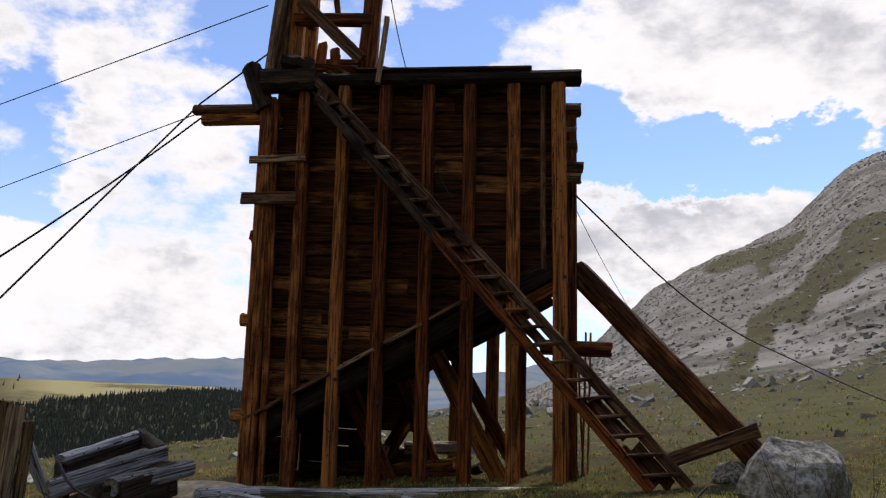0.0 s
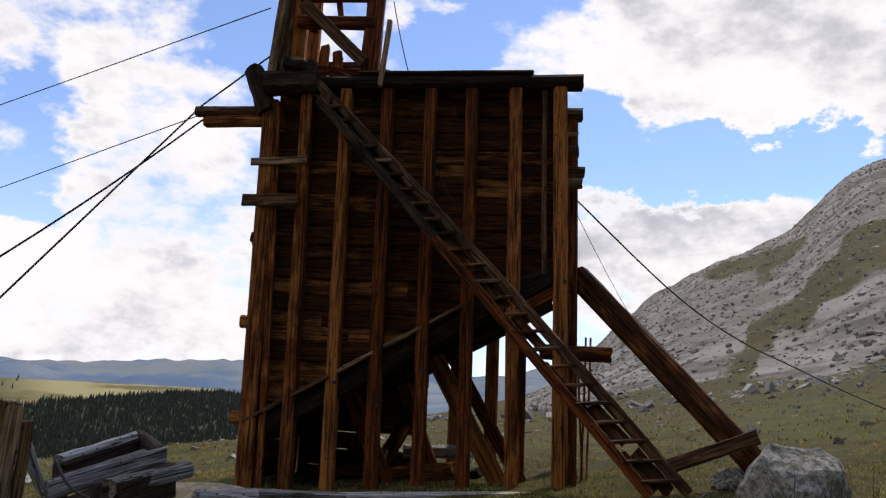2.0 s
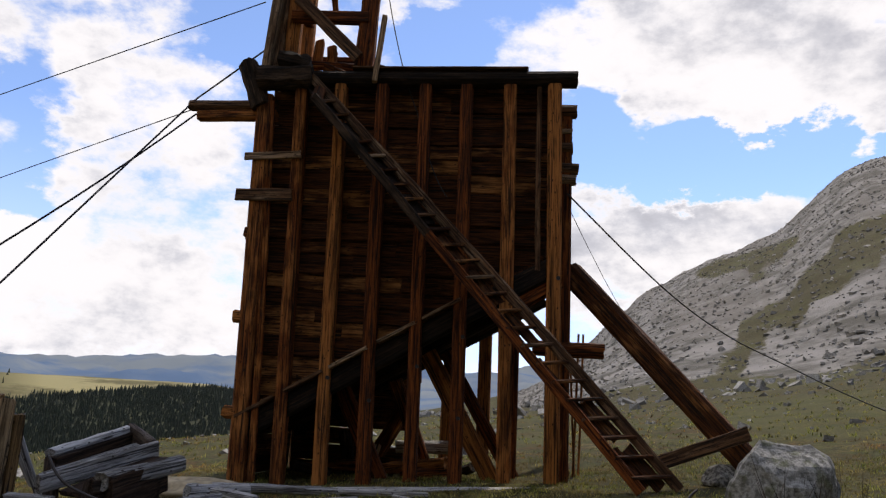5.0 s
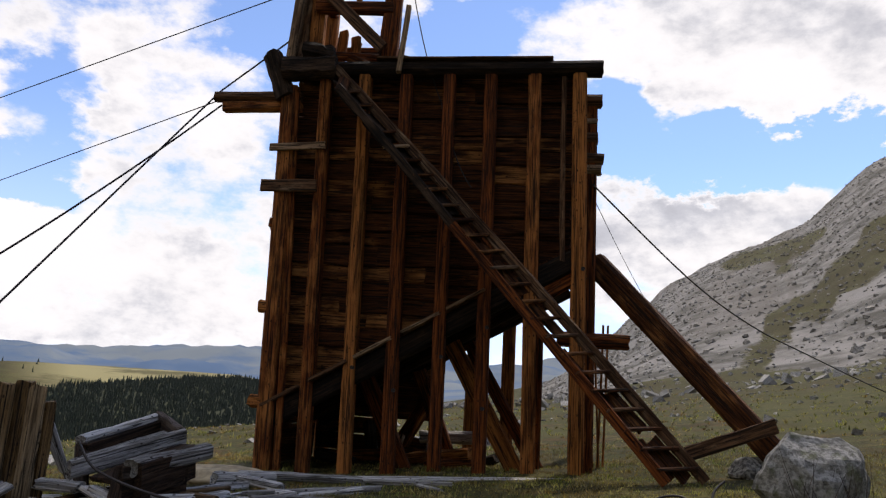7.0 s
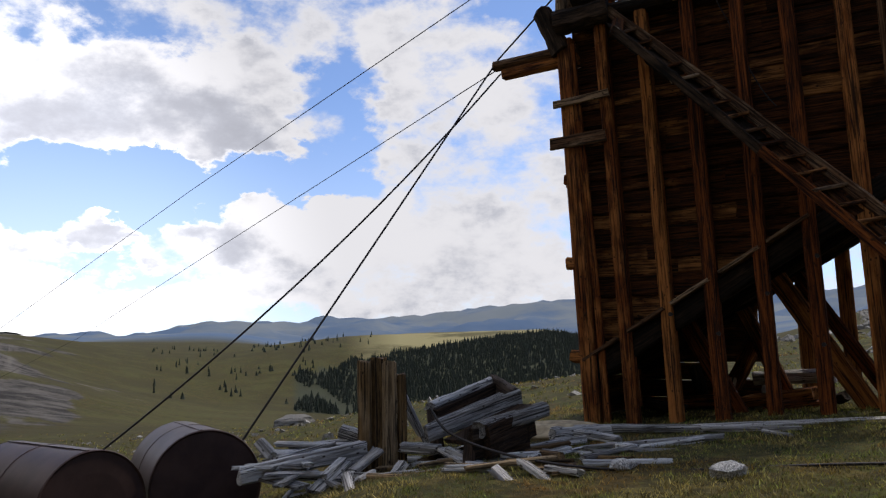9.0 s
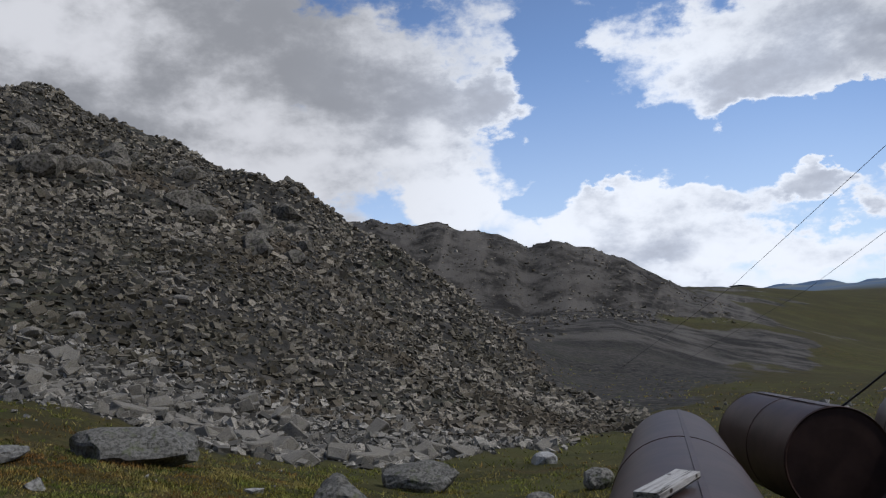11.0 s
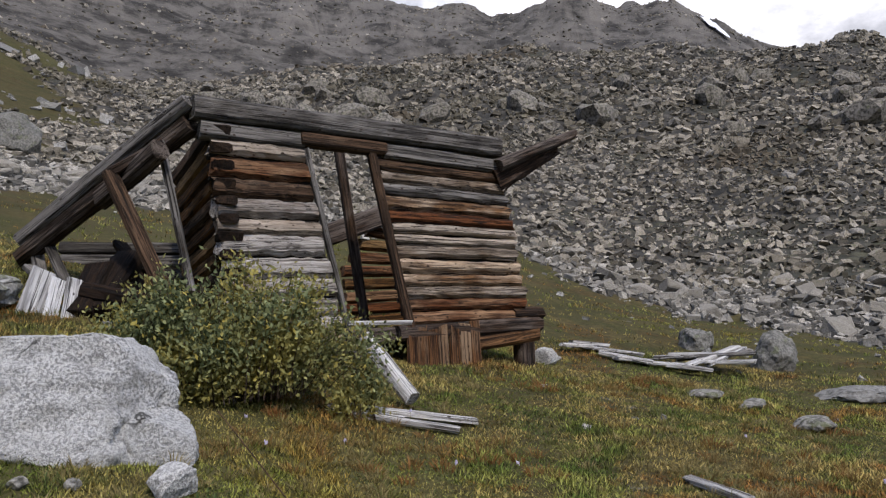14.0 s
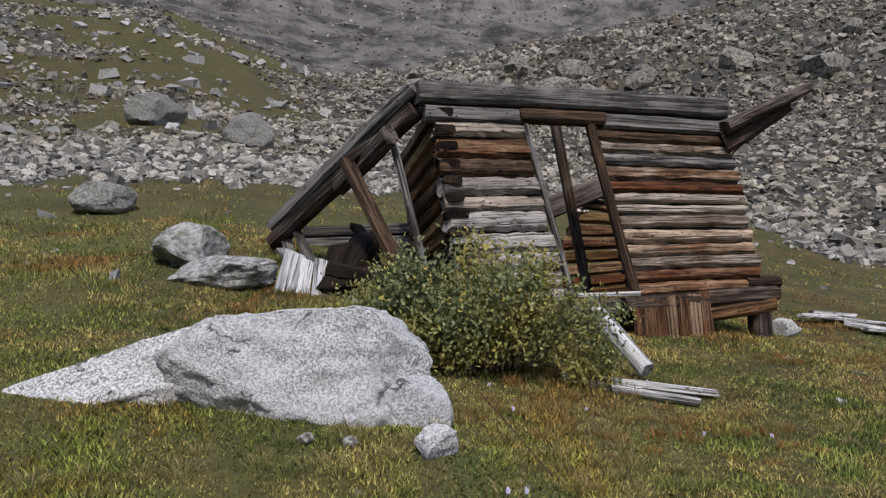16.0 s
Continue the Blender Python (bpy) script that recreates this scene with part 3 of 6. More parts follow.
def ground_material():
    m, k = material("alpine_ground")
    p = world_coords(k)
    cover = k.add("ShaderNodeVertexColor")
    cover.layer_name = "cover"
    c = k.add("ShaderNodeSeparateColor", {0: cover.outputs[0]})
    mid, fine = k.noise(p, 0.7, 5.0, 0.6), k.noise(p, 9.0, 5.0, 0.65)
    wide = k.noise(p, 0.045, 5.0, 0.6)
    turf = turf_colours(k, p, 0.50)
    turf = k.mix(k.ramp(fine, 0.40, 0.62, 0.85, 0.0), turf, (0.024, 0.019, 0.009))
    turf = k.mix(k.ramp(k.noise(p, 0.008, 6.0, 0.6), 0.38, 0.56, 0.0, 0.8), turf, (0.058, 0.048, 0.020))
    turf = k.mix(k.ramp(k.noise(p, 0.035, 6.0, 0.65), 0.48, 0.62, 0.0, 0.6), turf, (0.088, 0.088, 0.028))
    turf = k.mix(k.ramp(mid, 0.46, 0.62, 0.0, 0.5), turf, (0.034, 0.036, 0.012))
    turf = k.mix(k.ramp(k.noise(p, 2.6, 4.0), 0.68, 0.75, 0.0, 0.6), turf, (0.21, 0.20, 0.18))
    cell = k.add("ShaderNodeTexVoronoi", {"Vector": p, "Scale": 1.7, "Randomness": 1.0})
    cell2 = k.add("ShaderNodeTexVoronoi", {"Vector": p, "Scale": 0.35, "Randomness": 1.0})
    tone = k.add("ShaderNodeSeparateColor", {0: cell.outputs["Color"]}).outputs[0]
    # dark base and darker cell edges paint the shade between the stones
    rock = k.mix(k.ramp(tone, 0.0, 1.0), (0.025, 0.023, 0.019), (0.115, 0.103, 0.085))
    rock = k.mix(k.ramp(wide, 0.35, 0.65, 0.0, 0.6), rock, (0.095, 0.085, 0.068))
    rock = k.mix(k.ramp(k.noise(p, 0.16, 6.0, 0.65), 0.5, 0.66, 0.0, 0.6), rock, (0.085, 0.085, 0.05))
    rock = k.mix(k.ramp(cell.outputs["Distance"], 0.28, 0.5, 0.0, 0.6), rock, (0.03, 0.03, 0.028))
    cliff = k.noise(k.add("ShaderNodeVectorMath", {0: p, 1: (1, 1, 1)}, operation="MULTIPLY").outputs[0], 0.07, 10.0, 0.72, 0.0)
    rock = k.mix(k.math("MULTIPLY", k.ramp(k.add("ShaderNodeVectorMath", {0: p}, operation="LENGTH").outputs["Value"], 90.0, 160.0), 0.9), rock,
                 k.mix(k.ramp(cliff, 0.40, 0.60), (0.028, 0.0255, 0.022), (0.130, 0.118, 0.101)))
    # the right-hand hill's sunshine is put into its colour as paler rock
    rock = k.mix(k.math("MULTIPLY", cover.outputs["Alpha"], 0.85), rock, k.mix(k.ramp(k.noise(p, 0.05, 9.0, 0.7), 0.38, 0.60), (0.095, 0.090, 0.072), (0.30, 0.282, 0.255)))
    # pale scree chutes run down the far faces
    ray = k.add("ShaderNodeVectorMath", {0: p}, operation="NORMALIZE").outputs[0]
    chute = k.noise(k.add("ShaderNodeVectorMath", {0: ray, 1: (1, 1, 0.45)}, operation="MULTIPLY").outputs[0], 17.0, 8.0, 0.68, 0.9)
    chute = k.math("MULTIPLY", k.ramp(chute, 0.46, 0.60, 0.0, 0.7), k.ramp(k.add("ShaderNodeVectorMath", {0: p}, operation="LENGTH").outputs["Value"], 240.0, 330.0))
    rock = k.mix(k.math("MULTIPLY", chute, k.ramp(k.noise(p, 0.02, 5.0), 0.30, 0.5)), rock, (0.165, 0.148, 0.125))
    edge = k.math("ADD", c.outputs[0], k.math("MULTIPLY", k.math("SUBTRACT", k.noise(p, 0.5, 6.0, 0.7), 0.5), 0.9))
    colour = k.mix(k.ramp(edge, 0.42, 0.58), turf, rock)
    # sunlight on the far plateau, put into the colour as paler grass
    dry = k.add("ShaderNodeAttribute", attribute_name="dry_grass").outputs["Fac"]
    colour = k.mix(k.math("MULTIPLY", dry, k.ramp(k.noise(p, 0.012, 6.0, 0.65), 0.36, 0.52, 0.25, 0.95)), colour, (0.33, 0.29, 0.14))
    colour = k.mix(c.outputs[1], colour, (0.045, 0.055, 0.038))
    # aerial haze over the far ranges, painted into their colour by distance
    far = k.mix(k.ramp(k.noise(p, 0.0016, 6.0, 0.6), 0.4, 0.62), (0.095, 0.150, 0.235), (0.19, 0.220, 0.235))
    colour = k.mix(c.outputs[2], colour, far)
    bump = k.math("ADD", k.math("MULTIPLY", fine, 0.5), k.math("MULTIPLY", cell.outputs["Distance"], k.math("MULTIPLY", c.outputs[0], -1.5)))
    finish(k, colour, 0.95, bump, 0.8, 0.12, spec=0.1)
    return m


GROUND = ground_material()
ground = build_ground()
# ---- the ore bin ----
BO, BU, BN = Vector((-0.4, 10.0, 0)), Vector((0.9945, -0.1045, 0)), Vector((0.1045, 0.9945, 0))
DEEP = 2.7


def bp(s, depth, z):
    """A point of the bin: along its front, behind its front, above the datum."""
    return BO + BU * s + BN * depth + Vector((0, 0, z))


def floor_z(s):
    """Height of the hopper's sloping floor."""
    return 1.47 + (s + 1.95) * 0.589


rng = random.Random(11)
posts = []
bin_ = thing("ore_bin", bp(0, 1.3, 0.7), "tall dark-stained timber ore bin on post legs, weathered and leaning", "ore bin")
for i, (s0, z0, s1, z1, wd) in enumerate(((-2.00, .40, -2.20, 5.8, .25), (-1.48, .40, -1.70, 5.95, .18), (-.95, .45, -1.15, 6.0, .18), (-.40, .45, -.57, 6.0, .19),
                                          (.17, .5, .02, 6.05, .18), (.72, .5, .58, 6.05, .19), (1.31, .55, 1.17, 6.08, .20), (1.88, .55, 1.76, 6.05, .21))):
    posts.append(beam("post", bp(s0, 0, z0), bp(s1, 0, z1), 0.20, wd * .88, BIN_WOOD, bin_, seed=i, up=tuple(BU), wear=0.35, cuts=8))
beam("batten", bp(-1.80, -.05, .5), bp(-2.10, -.05, 5.7), 0.06, 0.09, BIN_WOOD, bin_, seed=15, up=tuple(BU))
beam("batten", bp(1.62, -.02, 3.5), bp(1.56, -.02, 6.0), 0.06, 0.07, BIN_GREY, bin_, seed=16, up=tuple(BU))
for s0, s1, d, z0 in ((-2.0, -2.15, DEEP, .4), (-1.0, -1.1, DEEP, .4), (.35, .3, DEEP, .5), (.93, .85, DEEP, .5), (1.35, 1.3, .9, .6), (1.98, 1.9, DEEP, .6), (2.0, 1.92, .35, .6)):
    beam("back_post", bp(s0, d, z0), bp(s1, d, 5.8), 0.2, 0.2, BIN_WOOD, bin_, seed=17, up=tuple(BU), wear=0.35)
beam("top_beam", bp(-2.35, -.02, 6.06), bp(2.06, -.02, 6.13), 0.26, 0.23, BIN_BLACK, bin_, seed=20, round_log=True, cuts=9)
beam("top_beam", bp(-2.35, DEEP, 6.02), bp(2.0, DEEP, 6.06), 0.24, 0.24, BIN_WOOD, bin_, seed=21, round_log=True)
beam("cap_board", bp(-1.0, -.05, 6.205), bp(1.4, -.05, 6.24), 0.20, 0.03, BIN_GREY, bin_, seed=22, wear=1.0)
# front boards: laid edge on edge, a little uneven
z = 1.42
row = 0
while z < 6.0:
    h = rng.choice((0.20, 0.24, 0.26, 0.28))
    lo, hi = -2.12, min(1.70, (z + h - 1.47) / 0.589 - 1.95)
    if hi > lo + 0.25:
        cut = rng.uniform(0.3, 0.7) * (hi - lo) + lo if hi - lo > 2 else hi
        out = 0.17 + rng.uniform(-.018, .018)
        beam("wall_board", bp(lo, out, z + h / 2), bp(cut - .004, out, z + h / 2 + rng.uniform(-.01, .01)), 0.055, h * 0.985, BIN_BOARD, bin_, seed=40 + row, wear=1.3, cuts=9, twist=rng.uniform(-9, 3))
        if cut < hi - 0.1:
            out += rng.uniform(-.014, .014)
            beam("wall_board", bp(cut + .004, out, z + h / 2), bp(hi, out, z + h / 2), 0.055, h * 0.985, BIN_BOARD, bin_, seed=70 + row, wear=1.3, cuts=7, twist=rng.uniform(-9, 3))
    z += h
    row += 1
for i, z in enumerate((1.9, 2.7, 3.5, 4.3, 5.1, 5.65)):
    beam("lining_board", bp(-2.05, .23, z), bp(max(-1.9, min(1.68, (z - .45 - 1.47) / .589 - 1.95)), .23, z), .04, .82, BIN_BOARD, bin_, seed=95 + i, wear=.2)
# side and back walls
for side, s_out in (("left", -2.14), ("right", 1.80)):
    z = 0.7 if side == "left" else 3.6
    while z < 5.95:
        beam("side_board", bp(s_out, .2, z + .13), bp(s_out, DEEP - .1, z + .13), 0.06, 0.262, BIN_BOARD, bin_, seed=int(z * 50), wear=0.5)
        z += 0.26
z = 1.5
while z < 5.95:
    hi = min(1.78, (z + .26 - 1.47) / 0.589 - 1.95)
    if hi > -1.9:
        beam("back_board", bp(-2.1, DEEP - .12, z + .13), bp(hi, DEEP - .12, z + .13), 0.06, 0.262, BIN_BOARD, bin_, seed=int(z * 40), wear=0.5)
    z += 0.26
for z, hi in ((0.72, -.25), (0.98, -.3), (1.24, -1.0), (1.50, -.28), (1.75, -.34), (2.0, -.3), (2.25, -.1)):
    beam("back_board", bp(-2.05, DEEP - .1, z), bp(hi, DEEP - .1, z), 0.06, 0.25, BIN_BOARD, bin_, seed=int(z * 33), wear=0.8)
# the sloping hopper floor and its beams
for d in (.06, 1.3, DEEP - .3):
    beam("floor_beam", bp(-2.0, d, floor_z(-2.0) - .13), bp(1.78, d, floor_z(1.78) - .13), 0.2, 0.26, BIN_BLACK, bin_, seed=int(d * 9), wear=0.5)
for i in range(15):
    s = -1.9 + i * 0.255
    beam("floor_board", bp(s, .02, floor_z(s) + .02), bp(s, DEEP - .05, floor_z(s) + .02), 0.29, 0.06, BIN_BOARD, bin_, seed=90 + i, up=(-.5, .05, .86))
for s, d in ((-1.9, -.02), (-1.3, -.03), (-.75, -.02), (-.15, -.03), (.4, -.02)):
    beam("ledge", bp(s - .2, d + .02, floor_z(s - .2) + .07), bp(s + .26, d + .02, floor_z(s + .26) + .07), 0.22, 0.05, BIN_GREY, bin_, seed=int(s * 10), wear=1.0)
for a, b, wd in (((.19, .8, 2.45), (1.2, .8, .72), .24), ((.40, 1.2, 2.5), (1.45, 1.2, .8), .18), ((-.94, .8, 1.9), (-.28, .8, .62), .22), ((-.35, 1.6, 2.1), (.25, 1.6, .7), .2), ((1.9, .1, 3.4), (1.2, .1, 2.95), .2)):
    beam("strut", bp(*a), bp(*b), 0.18, wd, BIN_WOOD, bin_, seed=int(wd * 100), wear=0.6)
# log stubs at the right-hand corner and the outrigger
for z, wd, hi in ((5.80, .20, 2.08), (5.50, .13, 2.02), (5.27, .17, 2.04), (4.98, .16, 2.12), (4.82, .16, 2.09), (2.55, .20, 2.50)):
    beam("log_stub", bp(1.6, .3, z), bp(hi, .3, z), wd, wd, BIN_GREY if z > 3 else BIN_WOOD, bin_, seed=int(z * 10), round_log=True)
beam("outrigger", bp(-3.30, .05, 5.66), bp(-2.05, .05, 5.68), 0.17, 0.16, BIN_GREY, bin_, "bleached outrigger log", seed=31, round_log=True)
beam("outrigger", bp(-3.16, .05, 5.51), bp(-2.05, .05, 5.54), 0.15, 0.14, BIN_WOOD, bin_, seed=32)
for a, b in (((-2.36, -.12, 4.88), (-1.60, -.12, 4.93)), ((-2.42, -.12, 4.34), (-1.66, -.12, 4.36))):
    beam("rung", bp(*a), bp(*b), 0.05, 0.10 if a[2] > 4.5 else 0.16, BIN_GREY, bin_, seed=int(a[2] * 10))
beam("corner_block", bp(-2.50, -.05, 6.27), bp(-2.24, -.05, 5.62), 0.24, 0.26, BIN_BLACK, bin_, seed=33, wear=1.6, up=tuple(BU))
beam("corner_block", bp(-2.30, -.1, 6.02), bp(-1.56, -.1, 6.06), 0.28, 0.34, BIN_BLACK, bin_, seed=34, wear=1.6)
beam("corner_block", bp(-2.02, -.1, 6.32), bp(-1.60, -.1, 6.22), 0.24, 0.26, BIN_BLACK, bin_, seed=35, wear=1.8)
for z in (3.84, 2.72, 1.5):
    beam("bolt_block", bp(-2.26, -.03, z), bp(-2.10, -.03, z), 0.14, 0.16, BIN_WOOD, bin_, seed=int(z * 10), wear=1.2)
for n, s, z in ((2, -.95, 2.0), (3, -.4, 1.75), (4, .17, 2.2), (5, .72, 2.6), (7, 1.88, 3.4), (5, .72, 1.6)):
    beam("bolt", bp(s, -.13, z), bp(s, -.06, z), 0.05, 0.05, CABLE, posts[n], "iron bolt", wear=0.1, round_log=True, cuts=2)

# the raking brace with its plank
brace = thing("raking_brace", (4.0, 9.4, 1.15), "heavy dark timber brace propping the ore bin, foot on the turf", "brace")
beam("brace_timber", bp(2.06, .55, 3.62), (3.67, 9.19, 1.26), 0.28, 0.30, BIN_BOARD, brace, seed=60, cuts=10)
beam("tie_plank", (2.58, 9.04, 1.26), (3.50, 8.89, 1.63), 0.05, 0.16, BIN_GREY, brace, "grey tie plank", seed=61, wear=1.0)

# cleated ladder of boards that leans on the bin
ladder = thing("cleated_ladder", (2.45, 8.87, 0.99), "long weathered plank ladder with nailed cleats leaning on the bin", "ladder")
LT0, LB0 = Vector(bp(-1.57, -.12, 6.06)), Vector((2.70, 8.82, 1.00))
LT1, LB1 = Vector(bp(-1.38, -.50, 5.60)), Vector((2.22, 8.55, 0.96))
beam("rail", LT0, LB0, 0.05, 0.13, BIN_GREY, ladder, seed=62, cuts=12, wear=1.2)
knee = LT1.lerp(LB1, .40)
beam("rail", LT1, knee, 0.05, 0.11, BIN_BLACK, ladder, seed=63, cuts=7, wear=1.3)
beam("rail", knee, LB1, 0.05, 0.12, BIN_WOOD, ladder, seed=64, cuts=9)
run = (LB0 - LT0).normalized()
for i in range(25):
    f = (i + 0.9) / 25.5
    a, b = LT0.lerp(LB0, f), LT1.lerp(LB1, max(.01, (f * 723 - 43) / 682))
    if i in (3,):
        continue
    tilt = Vector((rng.uniform(-.12, .12), 0, 1)).normalized()
    beam("tread", a, b, 0.13 + rng.uniform(-.03, .03), 0.042, BIN_GREY if i % 4 == 1 else BIN_BOARD, ladder, seed=100 + i, up=tuple(tilt), wear=1.2)
for i in range(10):
    f0, f1 = i / 10 + 0.01, (i + 1) / 10 - 0.012
    for k in (0.30, 0.74):
        if i == 6 and k > 0.5 or i == 7 and k < 0.5:
            continue
        back = Vector((0, .07, -.05))
        p0 = LT0.lerp(LB0, f0).lerp(LT1.lerp(LB1, f0), k) + back
        p1 = LT0.lerp(LB0, f1).lerp(LT1.lerp(LB1, f1), k) + back
        w0 = (LT0.lerp(LB0, f0) - LT1.lerp(LB1, f0)).length * 0.40
        nrm = run.cross(LT1.lerp(LB1, f0) - LT0.lerp(LB0, f0)).normalized()
        beam("deck_board", p0, p1, w0, 0.03, BIN_BLACK if i < 4 else BIN_BOARD, ladder, seed=140 + i, up=tuple(nrm), wear=1.2)

# the small head frame on top
head = thing("head_frame", bp(-1.5, .8, 6.2), "dark timber head frame rising from the bin top", "head frame")
for a, b, wd in (((-2.23, -.05, 6.15), (-2.14, -.05, 8.3), .12), ((-2.15, .1, 6.1), (-2.05, .1, 8.3), .16), ((-1.93, .1, 6.1), (-1.97, .1, 8.3), .20), ((-.88, .05, 6.15), (-.83, .05, 8.4), .25),
                 ((-2.0, 1.0, 6.1), (-2.05, 1.0, 8.3), .2), ((-1.12, 1.0, 6.1), (-1.08, 1.0, 8.3), .2)):
    beam("leg", bp(*a), bp(*b), 0.18, wd, BIN_GREY if wd < .17 else BIN_WOOD, head, seed=int(wd * 100 + a[0] * 10), up=tuple(BU), wear=0.8)
for a, b, wd in (((-1.95, 0, 7.02), (-.85, 0, 7.0), .17), ((-1.95, 0, 7.42), (-.85, 0, 7.42), .14), ((-2.0, 1.0, 6.8), (-1.1, 1.0, 6.8), .17), ((-1.95, .1, 7.42), (-2.0, 1.0, 7.42), .14), ((-.88, .1, 7.42), (-1.08, 1.0, 7.42), .14)):
    beam("cross_bar", bp(*a), bp(*b), 0.14, wd, BIN_WOOD, head, seed=int(wd * 70 + a[2]))
beam("diagonal", bp(-1.86, -.12, 7.25), bp(-.93, -.12, 6.35), 0.08, 0.17, BIN_GREY, head, seed=44)
for s, z1, lean in ((-1.72, 6.9, .05), (-1.56, 6.75, .1), (-1.42, 6.8, -.06), (-1.25, 6.55, .12), (-1.08, 6.5, -.1)):
    beam("plank", bp(s, .5, 6.05), bp(s + lean, .5, z1), 0.10, 0.14, BIN_WOOD, head, seed=int(s * 100), up=tuple(BU), wear=1.2)
for a, b in (((-1.75, .45, 6.5), (-.9, .45, 6.45)), ((-1.5, .3, 6.4), (-1.0, .3, 6.2)), ((-1.35, .1, 7.05), (-1.42, .1, 7.45))):
    beam("plank", bp(*a), bp(*b), 0.08, 0.12, BIN_WOOD, head, seed=int(a[2] * 77), wear=1.4)
beam("stick", bp(-.67, -.16, 5.98), bp(-.60, -.16, 6.95), 0.07, 0.09, BIN_GREY, head, "pale loose batten", seed=45)

# loose timbers lying under the bin
for i, (a, b, wd) in enumerate((((-.4, 1.6, .85), (.5, 1.2, 1.0), .2), ((-.3, 1.9, 1.15), (.7, 1.7, 1.2), .22), ((-.6, 2.2, 1.0), (-.1, 1.9, 1.9), .16), ((-.7, 2.3, 1.0), (-.25, 2.0, 1.75), .18), ((-1.6, 1.5, .8), (-.6, 1.2, .9), .2), ((0, .9, .8), (.6, 1.5, .85), .24))):
    tagged(beam("loose_timber", bp(*a), bp(*b), wd, wd * .8, GREY_WOOD if i in (1,) else BIN_WOOD, None, seed=200 + i, wear=1.2), "loose old timber lying under the ore bin", "timber", "timbers under the bin")
for i in range(9):
    a = bp(-1.3 + i * .22 + rng.uniform(-.1, .1), rng.uniform(1.0, 2.2), .78)
    tagged(beam("loose_timber", a, a + Vector((rng.uniform(-.5, .6), rng.uniform(-.4, .4), rng.uniform(.0, .75))), .17, .13, BIN_BLACK if i % 3 else BIN_GREY, None, seed=240 + i, wear=1.2), "loose old timber lying under the ore bin", "timber", "timbers under the bin")
for i in range(7):
    a = bp(2.02 + .04 * i, .6 + .05 * i, .75)
    tagged(beam("thin_pole", a, a + Vector((rng.uniform(-.12, .05), .05, rng.uniform(1.5, 2.2))), .03, .03, BIN_WOOD, None, seed=220 + i, round_log=True), "thin dark pole leaning at the bin corner", "pole", "poles at the bin corner")


# ---- cables ----
def cable(name, pts, radius, label, sag=0.0, curl=False):
    """A wire rope through the points, as a tube mesh."""
    P = [Vector(p) for p in pts]
    line = []
    for n, (a, b) in enumerate(zip(P, P[1:])):
        p0, p3 = P[max(n - 1, 0)], P[min(n + 2, len(P) - 1)]
        for i in range(14):
            f = i / 14
            if curl:
                line.append(0.5 * (2 * a + (b - p0) * f + (2 * p0 - 5 * a + 4 * b - p3) * f * f + (3 * a - p0 - 3 * b + p3) * f**3))
                continue
            line.append(a.lerp(b, f) - Vector((0, 0, sag * 4 * f * (1 - f))))
    line.append(P[-1])
    verts, faces = [], []
    for i, p in enumerate(line):
        d = (line[min(i + 1, len(line) - 1)] - line[max(i - 1, 0)]).normalized()
        u = d.cross(Vector((0.1, 0.2, 1))).normalized()
        v = d.cross(u)
        verts += [p + (u * math.cos(k * math.tau / 5) + v * math.sin(k * math.tau / 5)) * radius for k in range(5)]
    for i in range(len(line) - 1):
        faces += [(i * 5 + k, i * 5 + (k + 1) % 5, i * 5 + 5 + (k + 1) % 5, i * 5 + 5 + k) for k in range(5)]
    return tagged(new(name, mesh_from(name, verts, faces, CABLE, True)), label, "cable", "wire ropes")


ANCHOR_A, ANCHOR_B = Vector((-5.45, 6.92, 0.61)), Vector((-7.22, 6.65, 0.46))
cable("wire_rope", (bp(-2.1, .1, 6.75), bp(-3.26, .1, 5.78), ANCHOR_A), .013, "taut rusty wire rope from the bin to a ground anchor", .0)
cable("wire_rope", (bp(-3.18, .0, 5.52), ANCHOR_B), .013, "taut rusty wire rope from the bin to a ground anchor", .24)
cable("wire_rope", ((-2.79, 10.33, 7.29), (-14.53, 16.56, 5.99), (-33.54, 25.66, 2.84), (-40.12, 22.98, -1.26)), .009, "long wire rope running down to the talus slope", .0)
cable("wire_rope", (bp(-3.3, .1, 5.62), (-15.69, 18.20, 4.28), (-32.75, 29.71, 2.60), (-38.30, 25.89, -1.01)), .008, "long wire rope running down to the talus slope", .0)
cable("wire_rope", (bp(1.98, .2, 4.60), (3.26, 11.33, 3.66), (4.63, 12.67, 3.23), (5.99, 13.74, 2.93), (8.45, 15.31, 2.37), (12.2, 17.7, 1.75)), .012, "wire rope from the bin corner down to the meadow", 0, True)
cable("wire", (bp(1.98, .3, 4.5), (3.58, 15.07, 3.78)), .005, "thin slack wire behind the bin", .05)
cable("wire", (bp(-.62, .1, 7.4), (-0.48, 9.99, 5.62), (-0.00, 9.90, 4.42)), .008, "thin wire hanging down the front of the bin", .15)
cable("wire", (bp(-.8, .6, 6.6), (-0.51, 10.59, 6.47)), .012, "short wire rope at the head frame", .02)
cable("ground_cable", ((-3.06, 6.53, 1.09), (-2.76, 6.34, 0.88), (-2.02, 6.08, 0.74), (-1.12, 6.10, 0.69), (0.15, 6.28, 0.76), (1.09, 6.28, 0.81)), .012, "rusty cable lying across the turf", 0, True)
